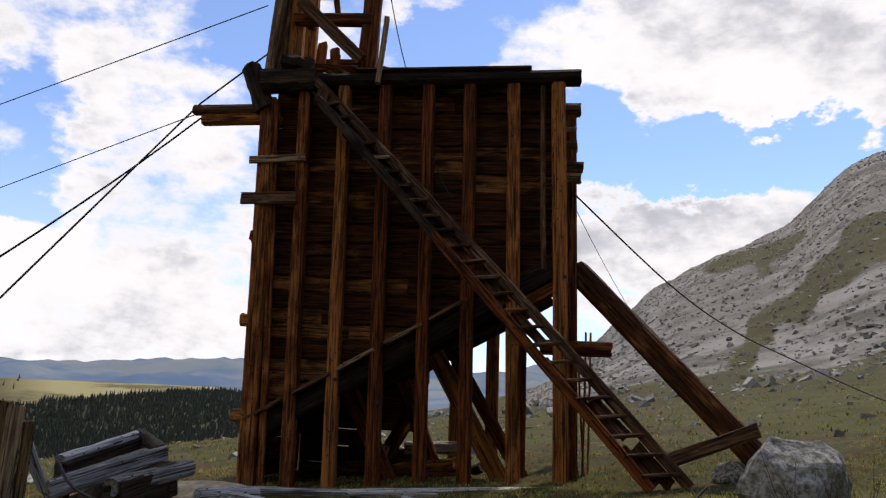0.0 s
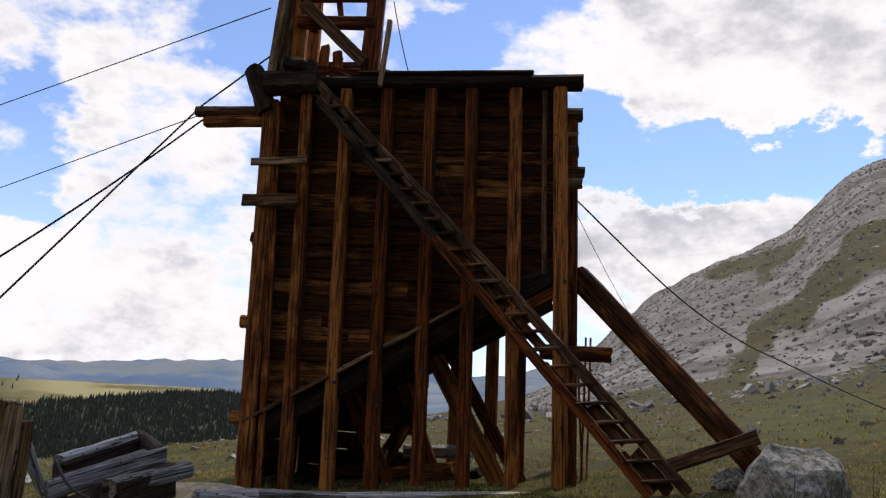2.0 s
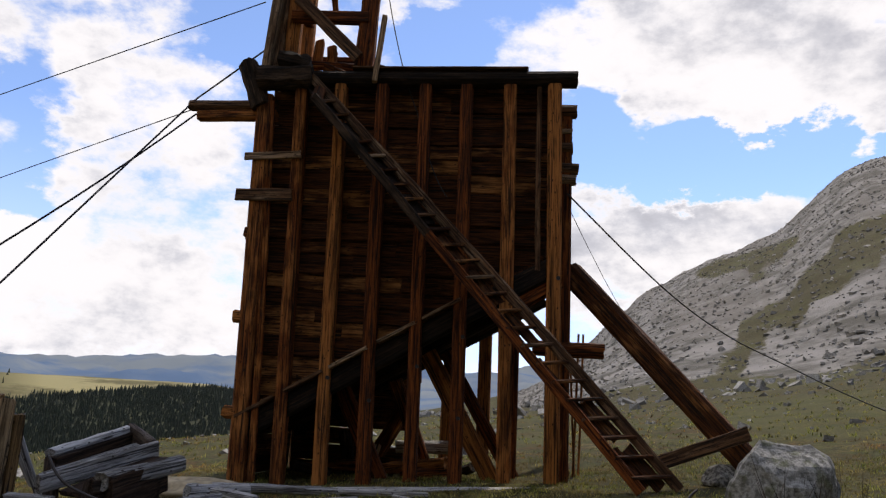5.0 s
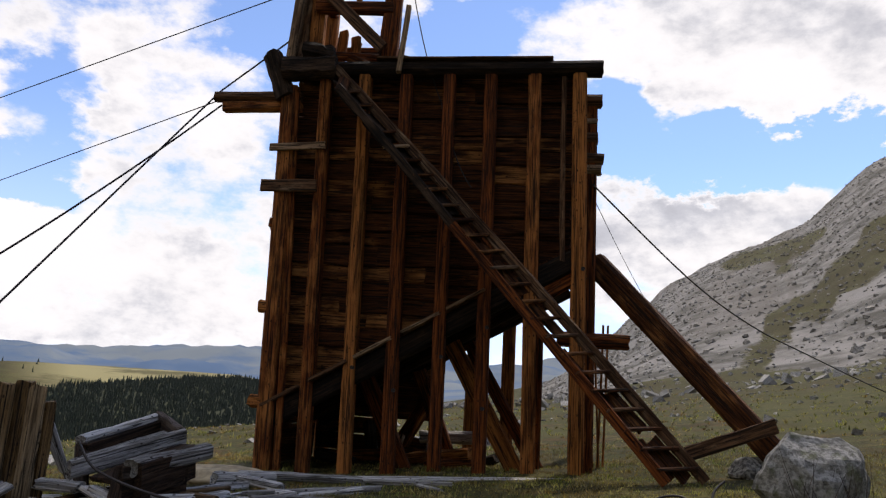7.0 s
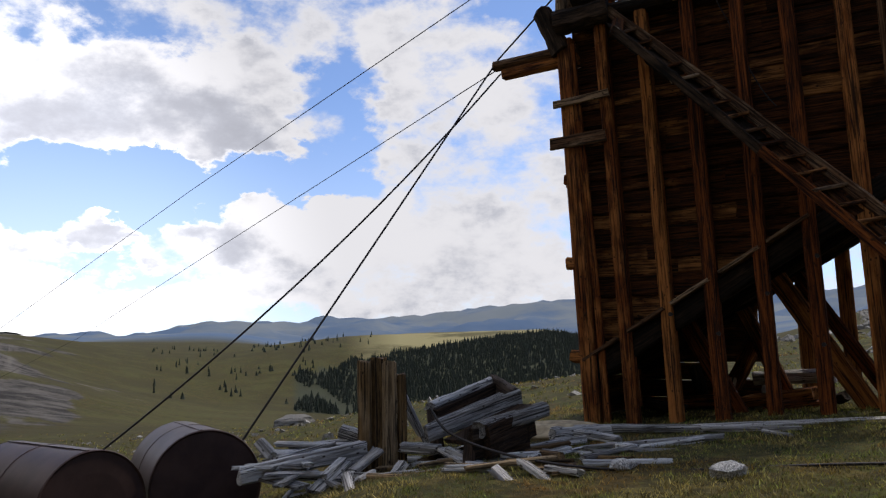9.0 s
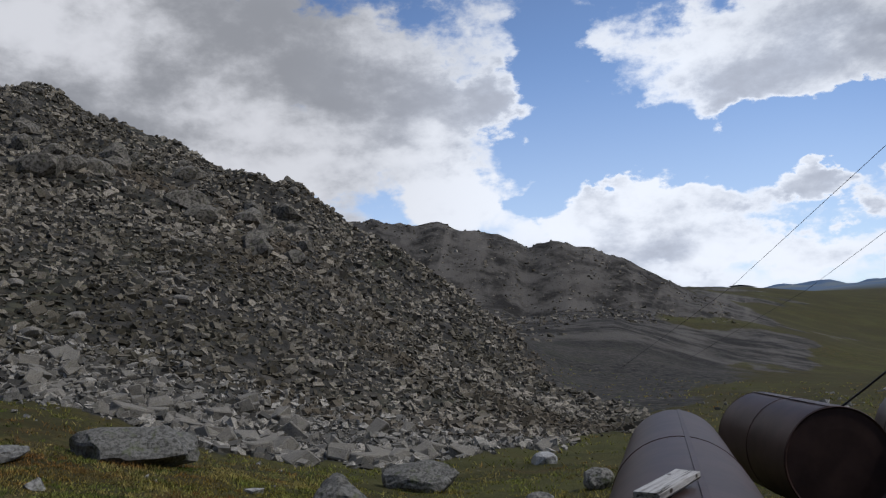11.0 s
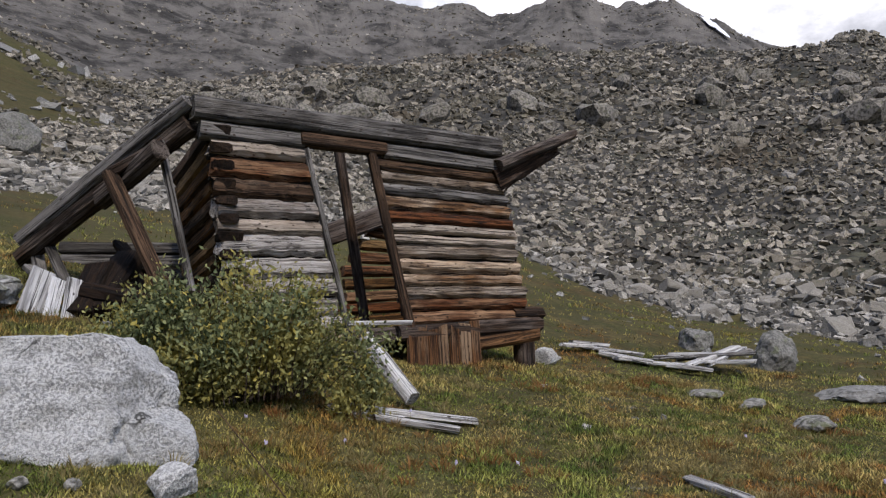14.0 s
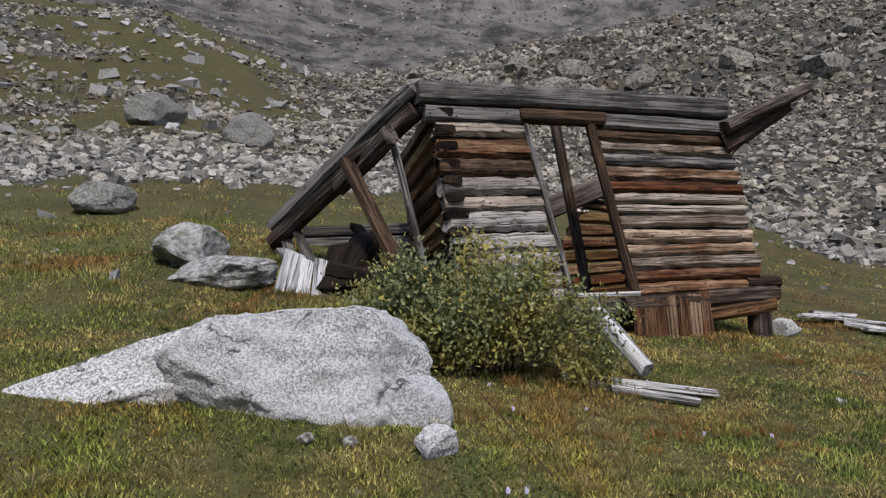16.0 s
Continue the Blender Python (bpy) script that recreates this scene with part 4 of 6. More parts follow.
cable("ground_cable", ((0.90, 6.21, 0.89), (1.08, 6.23, 0.93), (1.29, 6.14, 0.84), (1.50, 6.19, 0.99), (1.71, 6.14, 1.03), (1.83, 6.00, 0.90), (1.95, 6.17, 1.08), (2.05, 6.24, 1.16)), .010, "tangled coil of old cable on the turf", 0, True)
cable("ground_cable", ((1.52, 6.08, 0.83), (1.61, 6.16, 0.98), (1.78, 6.12, 0.98), (1.81, 5.90, 0.80)), .010, "tangled coil of old cable on the turf", 0, True)
# ---- the wood heap beside the bin ----
stump = thing("old_post", (-3.65, 6.69, 0.66), "thick split old timber post standing in the wood heap", "post")
p0 = Vector((-3.65, 6.69, 0.61))
for i, (dx, wd, h) in enumerate(((-.13, .13, .98), (-.02, .15, 1.0), (.10, .14, .97), (.19, .09, .86))):
    a = p0 + Vector((dx * .86, dx * .5 + (.03 if i % 2 else -.02), -.12))
    beam("stave", a, a + Vector((0, 0, h + .04)), .2, wd, STUMP_WOOD, stump, seed=300 + i, up=(.86, .5, 0), wear=1.0)
rng = random.Random(5)


def board(a, b, wd=.16, th=.04, mat=None, label="grey weathered board in the wood heap", group="boards of the wood heap", name="board", seed=0):
    return tagged(beam(name, a, b, wd * .75, th, mat or GREY_WOOD, None, seed=seed, wear=1.1, twist=rng.uniform(-12, 12)), label, "board", group)


for i, (a, b, wd, th) in enumerate((
        ((-3.54, 6.86, 0.67), (-3.65, 6.91, 1.49), .06, .05), ((-3.40, 7.26, 0.64), (-3.74, 7.20, 1.37), .10, .05), ((-3.56, 7.40, 0.77), (-3.88, 7.24, 1.40), .09, .07),
        ((-4.47, 5.68, 0.56), (-3.71, 6.54, 0.72), .16, .15), ((-4.36, 6.01, 0.69), (-4.52, 6.02, 0.82), .12, .1), ((-3.79, 5.79, 0.45), (-3.77, 6.27, 0.63), .18, .04),
        ((-3.79, 5.92, 0.55), (-3.80, 6.26, 0.65), .12, .05), ((-3.63, 6.13, 0.57), (-3.56, 6.51, 0.71), .14, .05), ((-4.30, 7.12, 0.80), (-4.08, 7.14, 0.74), .15, .14),
        ((-4.79, 6.69, 0.71), (-4.02, 6.94, 0.69), .18, .04), ((-4.72, 6.37, 0.66), (-3.95, 6.63, 0.67), .22, .04), ((-4.51, 6.15, 0.63), (-4.24, 6.81, 0.71), .2, .04),
        ((-4.73, 6.85, 0.66), (-4.13, 7.22, 0.72), .16, .05), ((-4.54, 5.88, 0.62), (-4.03, 6.00, 0.62), .2, .04), ((-4.24, 5.73, 0.57), (-3.86, 5.99, 0.57), .22, .04),
        ((-3.27, 5.76, 0.51), (-2.76, 6.23, 0.59), .12, .10), ((-2.94, 5.59, 0.51), (-2.34, 5.97, 0.57), .10, .08), ((-2.65, 5.62, 0.52), (-2.04, 6.18, 0.61), .12, .05),
        ((-2.91, 6.60, 0.73), (-2.56, 6.53, 0.62), .2, .05), ((-2.19, 5.60, 0.55), (-1.76, 5.85, 0.62), .10, .05), ((-2.18, 5.71, 0.71), (-1.93, 5.58, 0.56), .14, .05),
        ((-2.02, 5.87, 0.75), (-1.73, 5.75, 0.61), .14, .05), ((-3.41, 6.70, 0.72), (-3.04, 6.65, 0.72), .18, .08), ((-3.23, 6.12, 0.54), (-3.19, 6.25, 0.65), .16, .06),
        ((-2.47, 8.55, 0.72), (-1.71, 8.12, 0.68), .16, .08), ((-2.42, 8.26, 0.69), (-1.93, 8.69, 0.71), .2, .14), ((-2.48, 7.51, 0.63), (-2.05, 8.04, 0.68), .2, .10),
        ((-1.83, 6.97, 0.66), (-0.87, 7.85, 0.74), .09, .06), ((-1.86, 7.27, 0.69), (-0.72, 8.06, 0.75), .08, .06), ((-2.09, 6.48, 0.61), (-1.46, 7.15, 0.68), .12, .05),
        ((-1.09, 9.03, 0.73), (1.68, 9.43, 0.86), .16, .06), ((-0.98, 8.94, 0.73), (0.00, 8.79, 0.77), .1, .05), ((-0.35, 8.68, 0.74), (-0.11, 8.39, 0.73), .08, .05),
        ((-2.29, 8.71, 0.72), (-0.98, 8.94, 0.73), .14, .08))):
    board(a, b, wd, th, seed=320 + i)
# broken slab under the planks
for i in range(12):
    a = Vector((-4.08, 6.08, 0.58)) + Vector((rng.uniform(-.25, .6), rng.uniform(-.3, .4), rng.uniform(-.06, .05)))
    ang = rng.uniform(0, 6.28)
    board(a, a + Vector((math.cos(ang), math.sin(ang), rng.uniform(-.1, .1))) * rng.uniform(.3, .6), rng.uniform(.08, .16), .035, seed=380 + i)

for i in range(64):
    a = on_ground(rng.uniform(-4.4, -1.6), rng.uniform(5.7, 7.6), rng.uniform(.01, .05))
    ang = rng.gauss(.35, .8)
    board(a, a + Vector((math.cos(ang), math.sin(ang), rng.uniform(-.03, .08))) * rng.uniform(.25, .9), rng.uniform(.05, .13), rng.uniform(.025, .06), WHITE_WOOD if i % 4 == 1 else GREY_WOOD if i % 3 else STUMP_WOOD, seed=1380 + i)

# the broken loading trough
trough = thing("wooden_trough", (-2.62, 6.82, 0.53), "broken grey plank ore trough tipped on the wood heap", "trough")
for i, (a, b, wd, th) in enumerate((
        ((-3.34, 7.18, 1.03), (-3.00, 8.07, 1.25), .10, .14), ((-3.26, 7.10, 0.96), (-2.94, 7.98, 1.18), .06, .16), ((-3.12, 6.95, 0.93), (-2.77, 7.83, 1.14), .22, .04), ((-3.13, 6.83, 0.88), (-2.68, 7.76, 1.09), .22, .04),
        ((-3.13, 6.61, 0.86), (-2.55, 7.59, 1.13), .07, .16), ((-2.87, 6.62, 0.79), (-2.50, 7.50, 1.05), .25, .05), ((-2.60, 6.51, 0.91), (-2.25, 7.37, 1.03), .12, .14), ((-2.53, 6.54, 0.81), (-2.34, 7.24, 0.94), .08, .3),
        ((-2.65, 6.49, 0.69), (-2.36, 7.13, 0.76), .08, .3), ((-3.00, 8.07, 1.25), (-2.62, 7.67, 1.12), .08, .18), ((-3.32, 7.18, 1.02), (-3.07, 6.75, 0.62), .12, .08), ((-2.65, 6.38, 0.58), (-2.70, 6.58, 0.89), .1, .1), ((-2.99, 6.67, 0.72), (-2.59, 6.41, 0.61), .16, .05))):
    beam("plank", a, b, wd, th, GREY_WOOD if i in (0, 2, 3, 4, 6, 12) else LOG_DARK, trough, seed=400 + i, wear=1.1)
beam("end_panel", (-2.65, 6.47, 0.72), (-2.36, 7.13, 0.71), .05, .42, LOG_DARK, trough, seed=420)

# ---- three rusted tanks ----
def tank(a, b, radius, label, seed):
    """A riveted steel drum from a to b: shell with a seam, dished ends, rims."""
    m, length = frame_along(a, b)
    ob = thing("steel_tank", a, label, "tank", "rusted tanks")
    rngt = random.Random(seed)
    def ring_mesh(stations, n=48, dent=0.0):
        bm = bmesh.new()
        rings = []
        for x, r in stations:
            rings.append([bm.verts.new((x, math.cos(j * math.tau / n) * r * (1 + dent * noise.noise((x * 2, math.cos(j * math.tau / n) * 1.5, math.sin(j * math.tau / n) * 1.5 + seed))), math.sin(j * math.tau / n) * r * (1 + dent * noise.noise((x * 2, math.cos(j * math.tau / n) * 1.5, math.sin(j * math.tau / n) * 1.5 + seed))))) for j in range(n)])
        for r0, r1 in zip(rings, rings[1:]):
            for j in range(n):
                bm.faces.new((r0[j], r0[(j + 1) % n], r1[(j + 1) % n], r1[j]))
        return bm, rings
    bm, _ = ring_mesh([(x * length / 10, radius) for x in range(11)], dent=0.012)
    shell = part("shell", bm, RUST, ob, smooth=True)
    shell.matrix_world = m
    for x, way in ((0.0, -1), (length, 1)):
        bm, rings = ring_mesh([(x, radius), (x + way * .015, radius * .985), (x + way * .0, radius * .95), (x + way * .01, radius * .6), (x + way * .012, radius * .05)])
        bm.faces.new(rings[-1] if way < 0 else rings[-1][::-1])
        bmesh.ops.recalc_face_normals(bm, faces=bm.faces)
        part("end_plate", bm, RUST, ob, smooth=False).matrix_world = m
    for x in (length * .52,):
        bm, _ = ring_mesh([(x - .012, radius + .001), (x - .01, radius + .006), (x + .01, radius + .006), (x + .012, radius + .001)])
        part("seam_band", bm, RUST, shell, smooth=False)
    bm = plank_mesh(length, .03, .006, rngt, .1)
    seam = part("seam_strip", bm, RUST, shell)
    seam.matrix_basis = Matrix.Translation((0, math.sin(.12) * radius, math.cos(.12) * (radius + .004)))
    return ob


T3, T2 = Vector((-5.22, 6.18, 0.37)), Vector((-5.71, 5.30, 0.30))
tank(T3, T3 + Vector((-1.2, 1.0, -.03)), .52, "short rusted steel tank beside the wood heap", 1)
tank(T2, T2 + Vector((-1.62, .52, -.02)), .49, "rusted brown steel tank lying on the turf", 2)
T1 = Vector((-6.40, 4.10, 0.34))
tank(T1, (-2.40, 1.54, 0.57), .44, "long rusted steel tank with a board on top", 3)
tagged(beam("loose_board", (-2.52, 1.43, 1.02), (-2.75, 1.76, 1.03), .10, .035, GREY_WOOD, None, seed=450), "grey loose board lying on the rusted tank", "board")
for i, (a, b, wd) in enumerate((((-5.46, 6.91, 0.65), (-5.07, 6.70, 0.47), .1), ((-3.89, 6.05, 0.48), (-3.70, 6.62, 0.70), .14), ((-3.02, 4.94, 0.39), (-3.14, 5.33, 0.47), .12), ((-2.77, 5.08, 0.41), (-2.88, 5.36, 0.54), .14), ((-3.69, 5.47, 0.35), (-3.31, 5.46, 0.38), .06))):
    board(a, b, wd, wd * .5, seed=460 + i)
# ---- the log cabin ----
CO = Vector((-3.83, -6.13, 0))
CU, CN = Vector((-0.9397, 0.3420, 0)), Vector((0.3420, 0.9397, 0))


def cp(s, out, z):
    """A point of the cabin: along its front wall, out towards the meadow, above the datum."""
    return CO + CU * s + CN * out + Vector((0, 0, z))


def edge(top, bottom, z):
    """Where a leaning upright stands at height z: (s, z) at top and bottom."""
    f = (top[1] - z) / (top[1] - bottom[1])
    return top[0] + (bottom[0] - top[0]) * f


rng = random.Random(21)
cabin = thing("log_cabin", cp(1.6, -1.2, 1.2), "collapsing weathered log cabin leaning on a grassy slope", "cabin")
CORNER, DOOR_L, DOOR_R, RIGHT = ((.13, 3.42), (.27, 1.4)), ((1.06, 3.26), (1.38, 1.4)), ((1.74, 3.26), (2.04, 1.35)), ((3.26, 3.12), (3.48, 1.55))


def wall_logs(left, right, z_left, z_right, rows, mats, over_l, over_r, seed):
    """Squared logs between two leaning uprights, near-black strips standing in for the gaps' shade."""
    hs = [rng.uniform(.8, 1.2) for _ in range(rows)]
    tot = sum(hs)
    done = 0.0
    for i, h in enumerate(hs):
        f0 = (done + h / 2) / tot
        done += h
        zl = z_left[0] + (z_left[1] - z_left[0]) * f0
        zr = z_right[0] + (z_right[1] - z_right[0]) * f0
        th = abs(z_left[1] - z_left[0]) * h / tot
        a = cp(edge(*left, zl) - over_l * rng.uniform(.6, 1.2), rng.uniform(-.012, .012), zl)
        b = cp(edge(*right, zr) + over_r * rng.uniform(.3, 1.5), rng.uniform(-.012, .012), zr)
        beam("log", a, b, .15, th * .93, mats[i % len(mats)], cabin, seed=seed + i, wear=1.7, cuts=14)
        # added dark strip: the shade of the gap below this log
        beam("chinking", a + Vector((0, 0, -th / 2)) - CN * .03, b + Vector((0, 0, -th / 2)) - CN * .03, .09, .06, GAP_SHADE, cabin, seed=seed + i, wear=.4, cuts=3)


wall_logs(CORNER, DOOR_L, (3.345, 1.42), (3.30, 1.42), 11, (LOG_TAN, LOG_RED, LOG_BROWN, LOG_GREY, LOG_TAN, LOG_GREY, LOG_GREY, LOG_GREY, LOG_GREY, LOG_GREY), .0, -.03, 500)
wall_logs(DOOR_R, RIGHT, (3.245, 1.56), (3.145, 1.52), 13, (LOG_BROWN, LOG_TAN, ROOF_LOG, LOG_WOOD, LOG_RED, LOG_TAN, LOG_TAN, LOG_TAN, LOG_WOOD, LOG_WOOD, LOG_TAN, LOG_RED, LOG_RED), -.03, .025, 520)
# top logs and lintel
beam("roof_log", cp(.0, .02, 3.60), cp(3.26, .02, 3.42), .22, .20, ROOF_LOG, cabin, "grey hewn roof log", seed=540, cuts=10)
beam("plate_log", cp(.06, .01, 3.41), cp(1.02, .01, 3.36), .17, .15, ROOF_LOG, cabin, seed=541)
beam("lintel", cp(.98, .04, 3.375), cp(1.86, .04, 3.325), .17, .12, LOG_BROWN, cabin, "weathered door lintel", seed=542)
beam("plate_log", cp(1.84, .01, 3.31), cp(3.28, .01, 3.21), .18, .15, ROOF_LOG, cabin, seed=543)
# door frame
beam("door_post", cp(1.03, .06, 3.28), cp(1.40, .06, 1.35), .07, .05, ROOF_LOG, cabin, seed=544, up=tuple(CU))
beam("door_post", cp(1.71, .07, 3.27), cp(2.09, .07, 1.22), .07, .09, LOG_BROWN, cabin, seed=545, up=tuple(CU))
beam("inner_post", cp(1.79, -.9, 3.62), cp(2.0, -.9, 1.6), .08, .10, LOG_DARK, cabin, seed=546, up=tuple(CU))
# the side wall runs back from the corner; its dark end grain shows between the front logs
for i in range(12):
    z = 3.40 - i * .158
    s = edge(*CORNER, z)
    beam("side_log", cp(s + .07, -.08, z), cp(s + .06, -1.35, z - .16), .15, .162, SIDE_LOG if i % 4 else LOG_BROWN, cabin, seed=550 + i, wear=1.1, cuts=7)
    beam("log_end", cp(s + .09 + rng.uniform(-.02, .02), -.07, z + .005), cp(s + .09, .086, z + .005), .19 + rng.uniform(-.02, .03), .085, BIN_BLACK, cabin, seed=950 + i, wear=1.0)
for i in range(11):
    z = 3.05 - i * .14
    beam("log_end", cp(edge(*RIGHT, z) - .06, -2.2, z + .02), cp(edge(*RIGHT, z) - .04, .02, z), .13, .115, LOG_DARK, cabin, seed=570 + i, wear=1.0)
# back wall, partly fallen
for i in range(9):
    z = 1.62 + i * .15
    lo = 2.35 + max(0, i - 4) * .12 if i > 1 else .6
    beam("back_log", cp(lo, -2.2, z + .02 * i), cp(3.25, -2.2, z + .05), .15, .135, LOG_RED if i % 3 else SIDE_LOG, cabin, seed=590 + i, wear=1.0)
beam("back_log", cp(2.0, -2.1, 2.70), cp(3.2, -2.1, 3.10), .15, .27, LOG_DARK, cabin, seed=600)
# the side that has slumped: its rafter, frame and sill
LEFT_END = Vector((-3.24, -8.08, 2.53))
beam("rafter", cp(.02, -.02, 3.66), LEFT_END + Vector((0, 0, .10)), .20, .15, ROOF_LOG, cabin, seed=601, cuts=8, wear=1.0)
beam("rafter", cp(.02, -.06, 3.48), LEFT_END + Vector((0, -.05, -.06)), .18, .17, LOG_DARK, cabin, seed=602, cuts=8, wear=1.2)
beam("rafter", (-3.48, -7.06, 2.89), (-3.56, -6.20, 3.21), .16, .18, LOG_DARK, cabin, seed=603, wear=1.3)
beam("frame_post", (-3.36, -6.67, 3.07), (-3.55, -6.08, 1.87), .09, .13, LOG_BROWN, cabin, seed=604, up=(1, 0, 0))
beam("frame_post", (-3.67, -6.36, 3.32), (-3.71, -6.03, 1.98), .06, .06, ROOF_LOG, cabin, seed=605, up=(1, 0, 0))
beam("frame_head", (-3.36, -6.67, 3.06), (-3.69, -6.35, 3.31), .07, .09, LOG_DARK, cabin, seed=606)
for i in range(4):
    pa = ((-3.83, -8.57, 2.63), (-3.83, -8.57, 2.50), (-3.82, -8.58, 2.37), (-3.81, -8.58, 2.25))[i]
    pb = ((-4.82, -7.75, 2.56), (-4.82, -7.76, 2.42), (-4.81, -7.77, 2.28), (-4.80, -7.77, 2.14))[i]
    beam("sill_log", pa, pb, .15, .13, ROOF_LOG, cabin, seed=610 + i)
for i, (a, b, wd) in enumerate((((-3.17, -7.78, 2.34), (-3.21, -7.31, 2.10), .14), ((-3.36, -7.91, 2.65), (-3.33, -7.37, 2.09), .1), ((-3.33, -8.03, 2.55), (-3.26, -7.73, 2.19), .12), ((-3.07, -6.72, 1.84), (-3.42, -6.98, 2.27), .26), ((-3.18, -6.66, 1.85), (-3.69, -6.94, 2.37), .30), ((-3.40, -6.42, 1.85), (-3.69, -7.06, 2.33), .26), ((-3.90, -7.51, 2.56), (-3.91, -7.16, 2.25), .14), ((-3.64, -6.50, 1.95), (-3.94, -6.42, 2.04), .07), ((-3.24, -6.85, 2.05), (-3.60, -6.17, 1.87), .3))):
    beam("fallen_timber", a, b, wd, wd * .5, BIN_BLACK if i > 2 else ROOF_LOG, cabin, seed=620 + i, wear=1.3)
# eave boards that stick out at the far corner
beam("eave_board", cp(3.16, .06, 3.20), cp(4.26, .10, 3.62), .30, .14, LOG_DARK, cabin, "grey warped eave slab", seed=630, wear=1.5, taper=.25)
beam("eave_board", cp(3.18, .0, 3.06), cp(4.08, .04, 3.45), .24, .30, LOG_DARK, cabin, seed=631, wear=1.6, taper=.65)
beam("roof_knob", cp(3.05, -.3, 3.52), cp(3.25, -.3, 3.50), .16, .16, ROOF_LOG, cabin, seed=632, round_log=True)
# what it stands on
beam("sill", cp(1.9, .02, 1.50), cp(3.62, .02, 1.49), .20, .16, LOG_DARK, cabin, seed=633, wear=1.2)
beam("sill", cp(2.70, .03, 1.33), cp(3.56, .03, 1.40), .18, .15, LOG_WOOD, cabin, seed=634, wear=1.2)
beam("sill", cp(3.30, .0, 1.62), cp(3.70, .0, 1.61), .17, .15, LOG_DARK, cabin, seed=635, round_log=True)
beam("leg", cp(3.42, .0, .75), cp(3.44, .0, 1.36), .18, .22, LOG_DARK, cabin, seed=636, up=tuple(CU), wear=1.2)
beam("leg", cp(.35, -.1, 1.0), cp(.30, -.1, 1.5), .18, .22, LOG_DARK, cabin, seed=637, up=tuple(CU))
beam("leg", cp(3.3, -2.1, 1.0), cp(3.3, -2.1, 1.6), .2, .2, LOG_DARK, cabin, seed=638, up=tuple(CU))
for i, (s, wd, z1) in enumerate(((2.02, .11, 1.50), (2.13, .12, 1.55), (2.25, .13, 1.53), (2.37, .11, 1.55), (2.50, .12, 1.53), (2.63, .13, 1.56), (2.75, .12, 1.57))):
    beam("skirt_board", cp(s - .02, .12, .85), cp(s, .10, z1), .04, wd, SKIRT_WOOD, cabin, seed=640 + i, up=tuple(CU), wear=1.2)
beam("ledge_board", (-4.67, -5.16, 1.63), (-5.10, -4.83, 1.60), .10, .04, GREY_WOOD, cabin, seed=650)
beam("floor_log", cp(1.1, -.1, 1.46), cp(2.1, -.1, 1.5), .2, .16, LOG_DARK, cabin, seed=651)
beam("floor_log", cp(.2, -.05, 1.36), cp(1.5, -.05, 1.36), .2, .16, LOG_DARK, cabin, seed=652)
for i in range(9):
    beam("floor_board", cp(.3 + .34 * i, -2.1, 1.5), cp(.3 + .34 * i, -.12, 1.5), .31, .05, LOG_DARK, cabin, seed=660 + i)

# loose boards and logs round the cabin
rng = random.Random(8)
for i, (a, b, wd) in enumerate((((-2.73, -6.88, 1.82), (-2.92, -6.96, 2.23), .20), ((-2.88, -6.81, 1.81), (-3.02, -6.91, 2.16), .12), ((-3.01, -6.75, 1.80), (-3.13, -6.85, 2.15), .13))):
    tagged(beam("pale_board", a, b, .03, wd, WHITE_WOOD, None, seed=700 + i, up=(1, 0, 0)), "pale grey board propped on end beside the cabin", "board", "boards propped by the cabin")
tagged(beam("grey_log", (-4.33, -4.64, 1.50), (-4.26, -4.12, 1.04), .13, .13, GREY_WOOD, None, seed=710, round_log=True), "bleached grey log sloping from the cabin to the grass", "log")
for i, (a, b, wd) in enumerate((((-3.67, -4.31, 1.04), (-4.41, -3.68, 1.00), .08), ((-3.61, -4.10, 0.98), (-4.15, -3.62, 0.95), .07), ((-3.57, -4.27, 1.01), (-3.87, -3.88, 0.97), .08), ((-4.29, -2.09, 0.68), (-4.08, -1.69, 0.63), .065), ((-7.93, -5.30, 1.02), (-7.79, -5.15, 1.01), .06))):
    a, b = on_ground(a[0], a[1], wd * .4), on_ground(b[0], b[1], wd * .5)
    tagged(beam("fallen_pole", a, b, wd, wd * .7, GREY_WOOD, None, seed=720 + i, wear=1.2), "bleached grey pole lying in the grass", "pole", "poles in the grass")
pile = [((-9.03, -4.48, 0.84), (-9.39, -4.12, 0.85)), ((-9.40, -4.54, 0.88), (-9.85, -3.42, 0.95)), ((-9.60, -4.32, 0.90), (-10.01, -3.51, 0.97)), ((-9.31, -4.08, 0.85), (-9.95, -3.68, 1.02)), ((-9.51, -4.05, 0.88), (-9.67, -3.36, 0.86)),
        ((-9.48, -3.89, 0.85), (-9.98, -3.61, 1.00)), ((-9.05, -4.23, 0.79), (-9.26, -3.73, 0.79)), ((-9.73, -4.49, 0.92), (-9.99, -3.85, 0.93)), ((-9.00, -5.30, 0.96), (-9.51, -4.75, 0.94)), ((-8.85, -5.02, 0.90), (-9.07, -4.39, 0.85)),
        ((-9.00, -5.49, 0.98), (-9.40, -5.16, 0.97)), ((-8.70, -5.46, 0.95), (-8.97, -5.17, 0.94)), ((-8.79, -4.76, 0.85), (-9.21, -4.52, 0.88))]
for i, (a, b) in enumerate(pile):
    a, b = (Vector((q[0], q[1], max(q[2], on_ground(q[0], q[1]).z + .05 + .012 * (i % 4)))) for q in (a, b))
    tagged(beam("grey_board", a, b, .15, .05, GREY_WOOD, None, seed=740 + i, wear=1.1), "grey weathered board in a low heap on the turf", "board", "heap of boards on the turf")
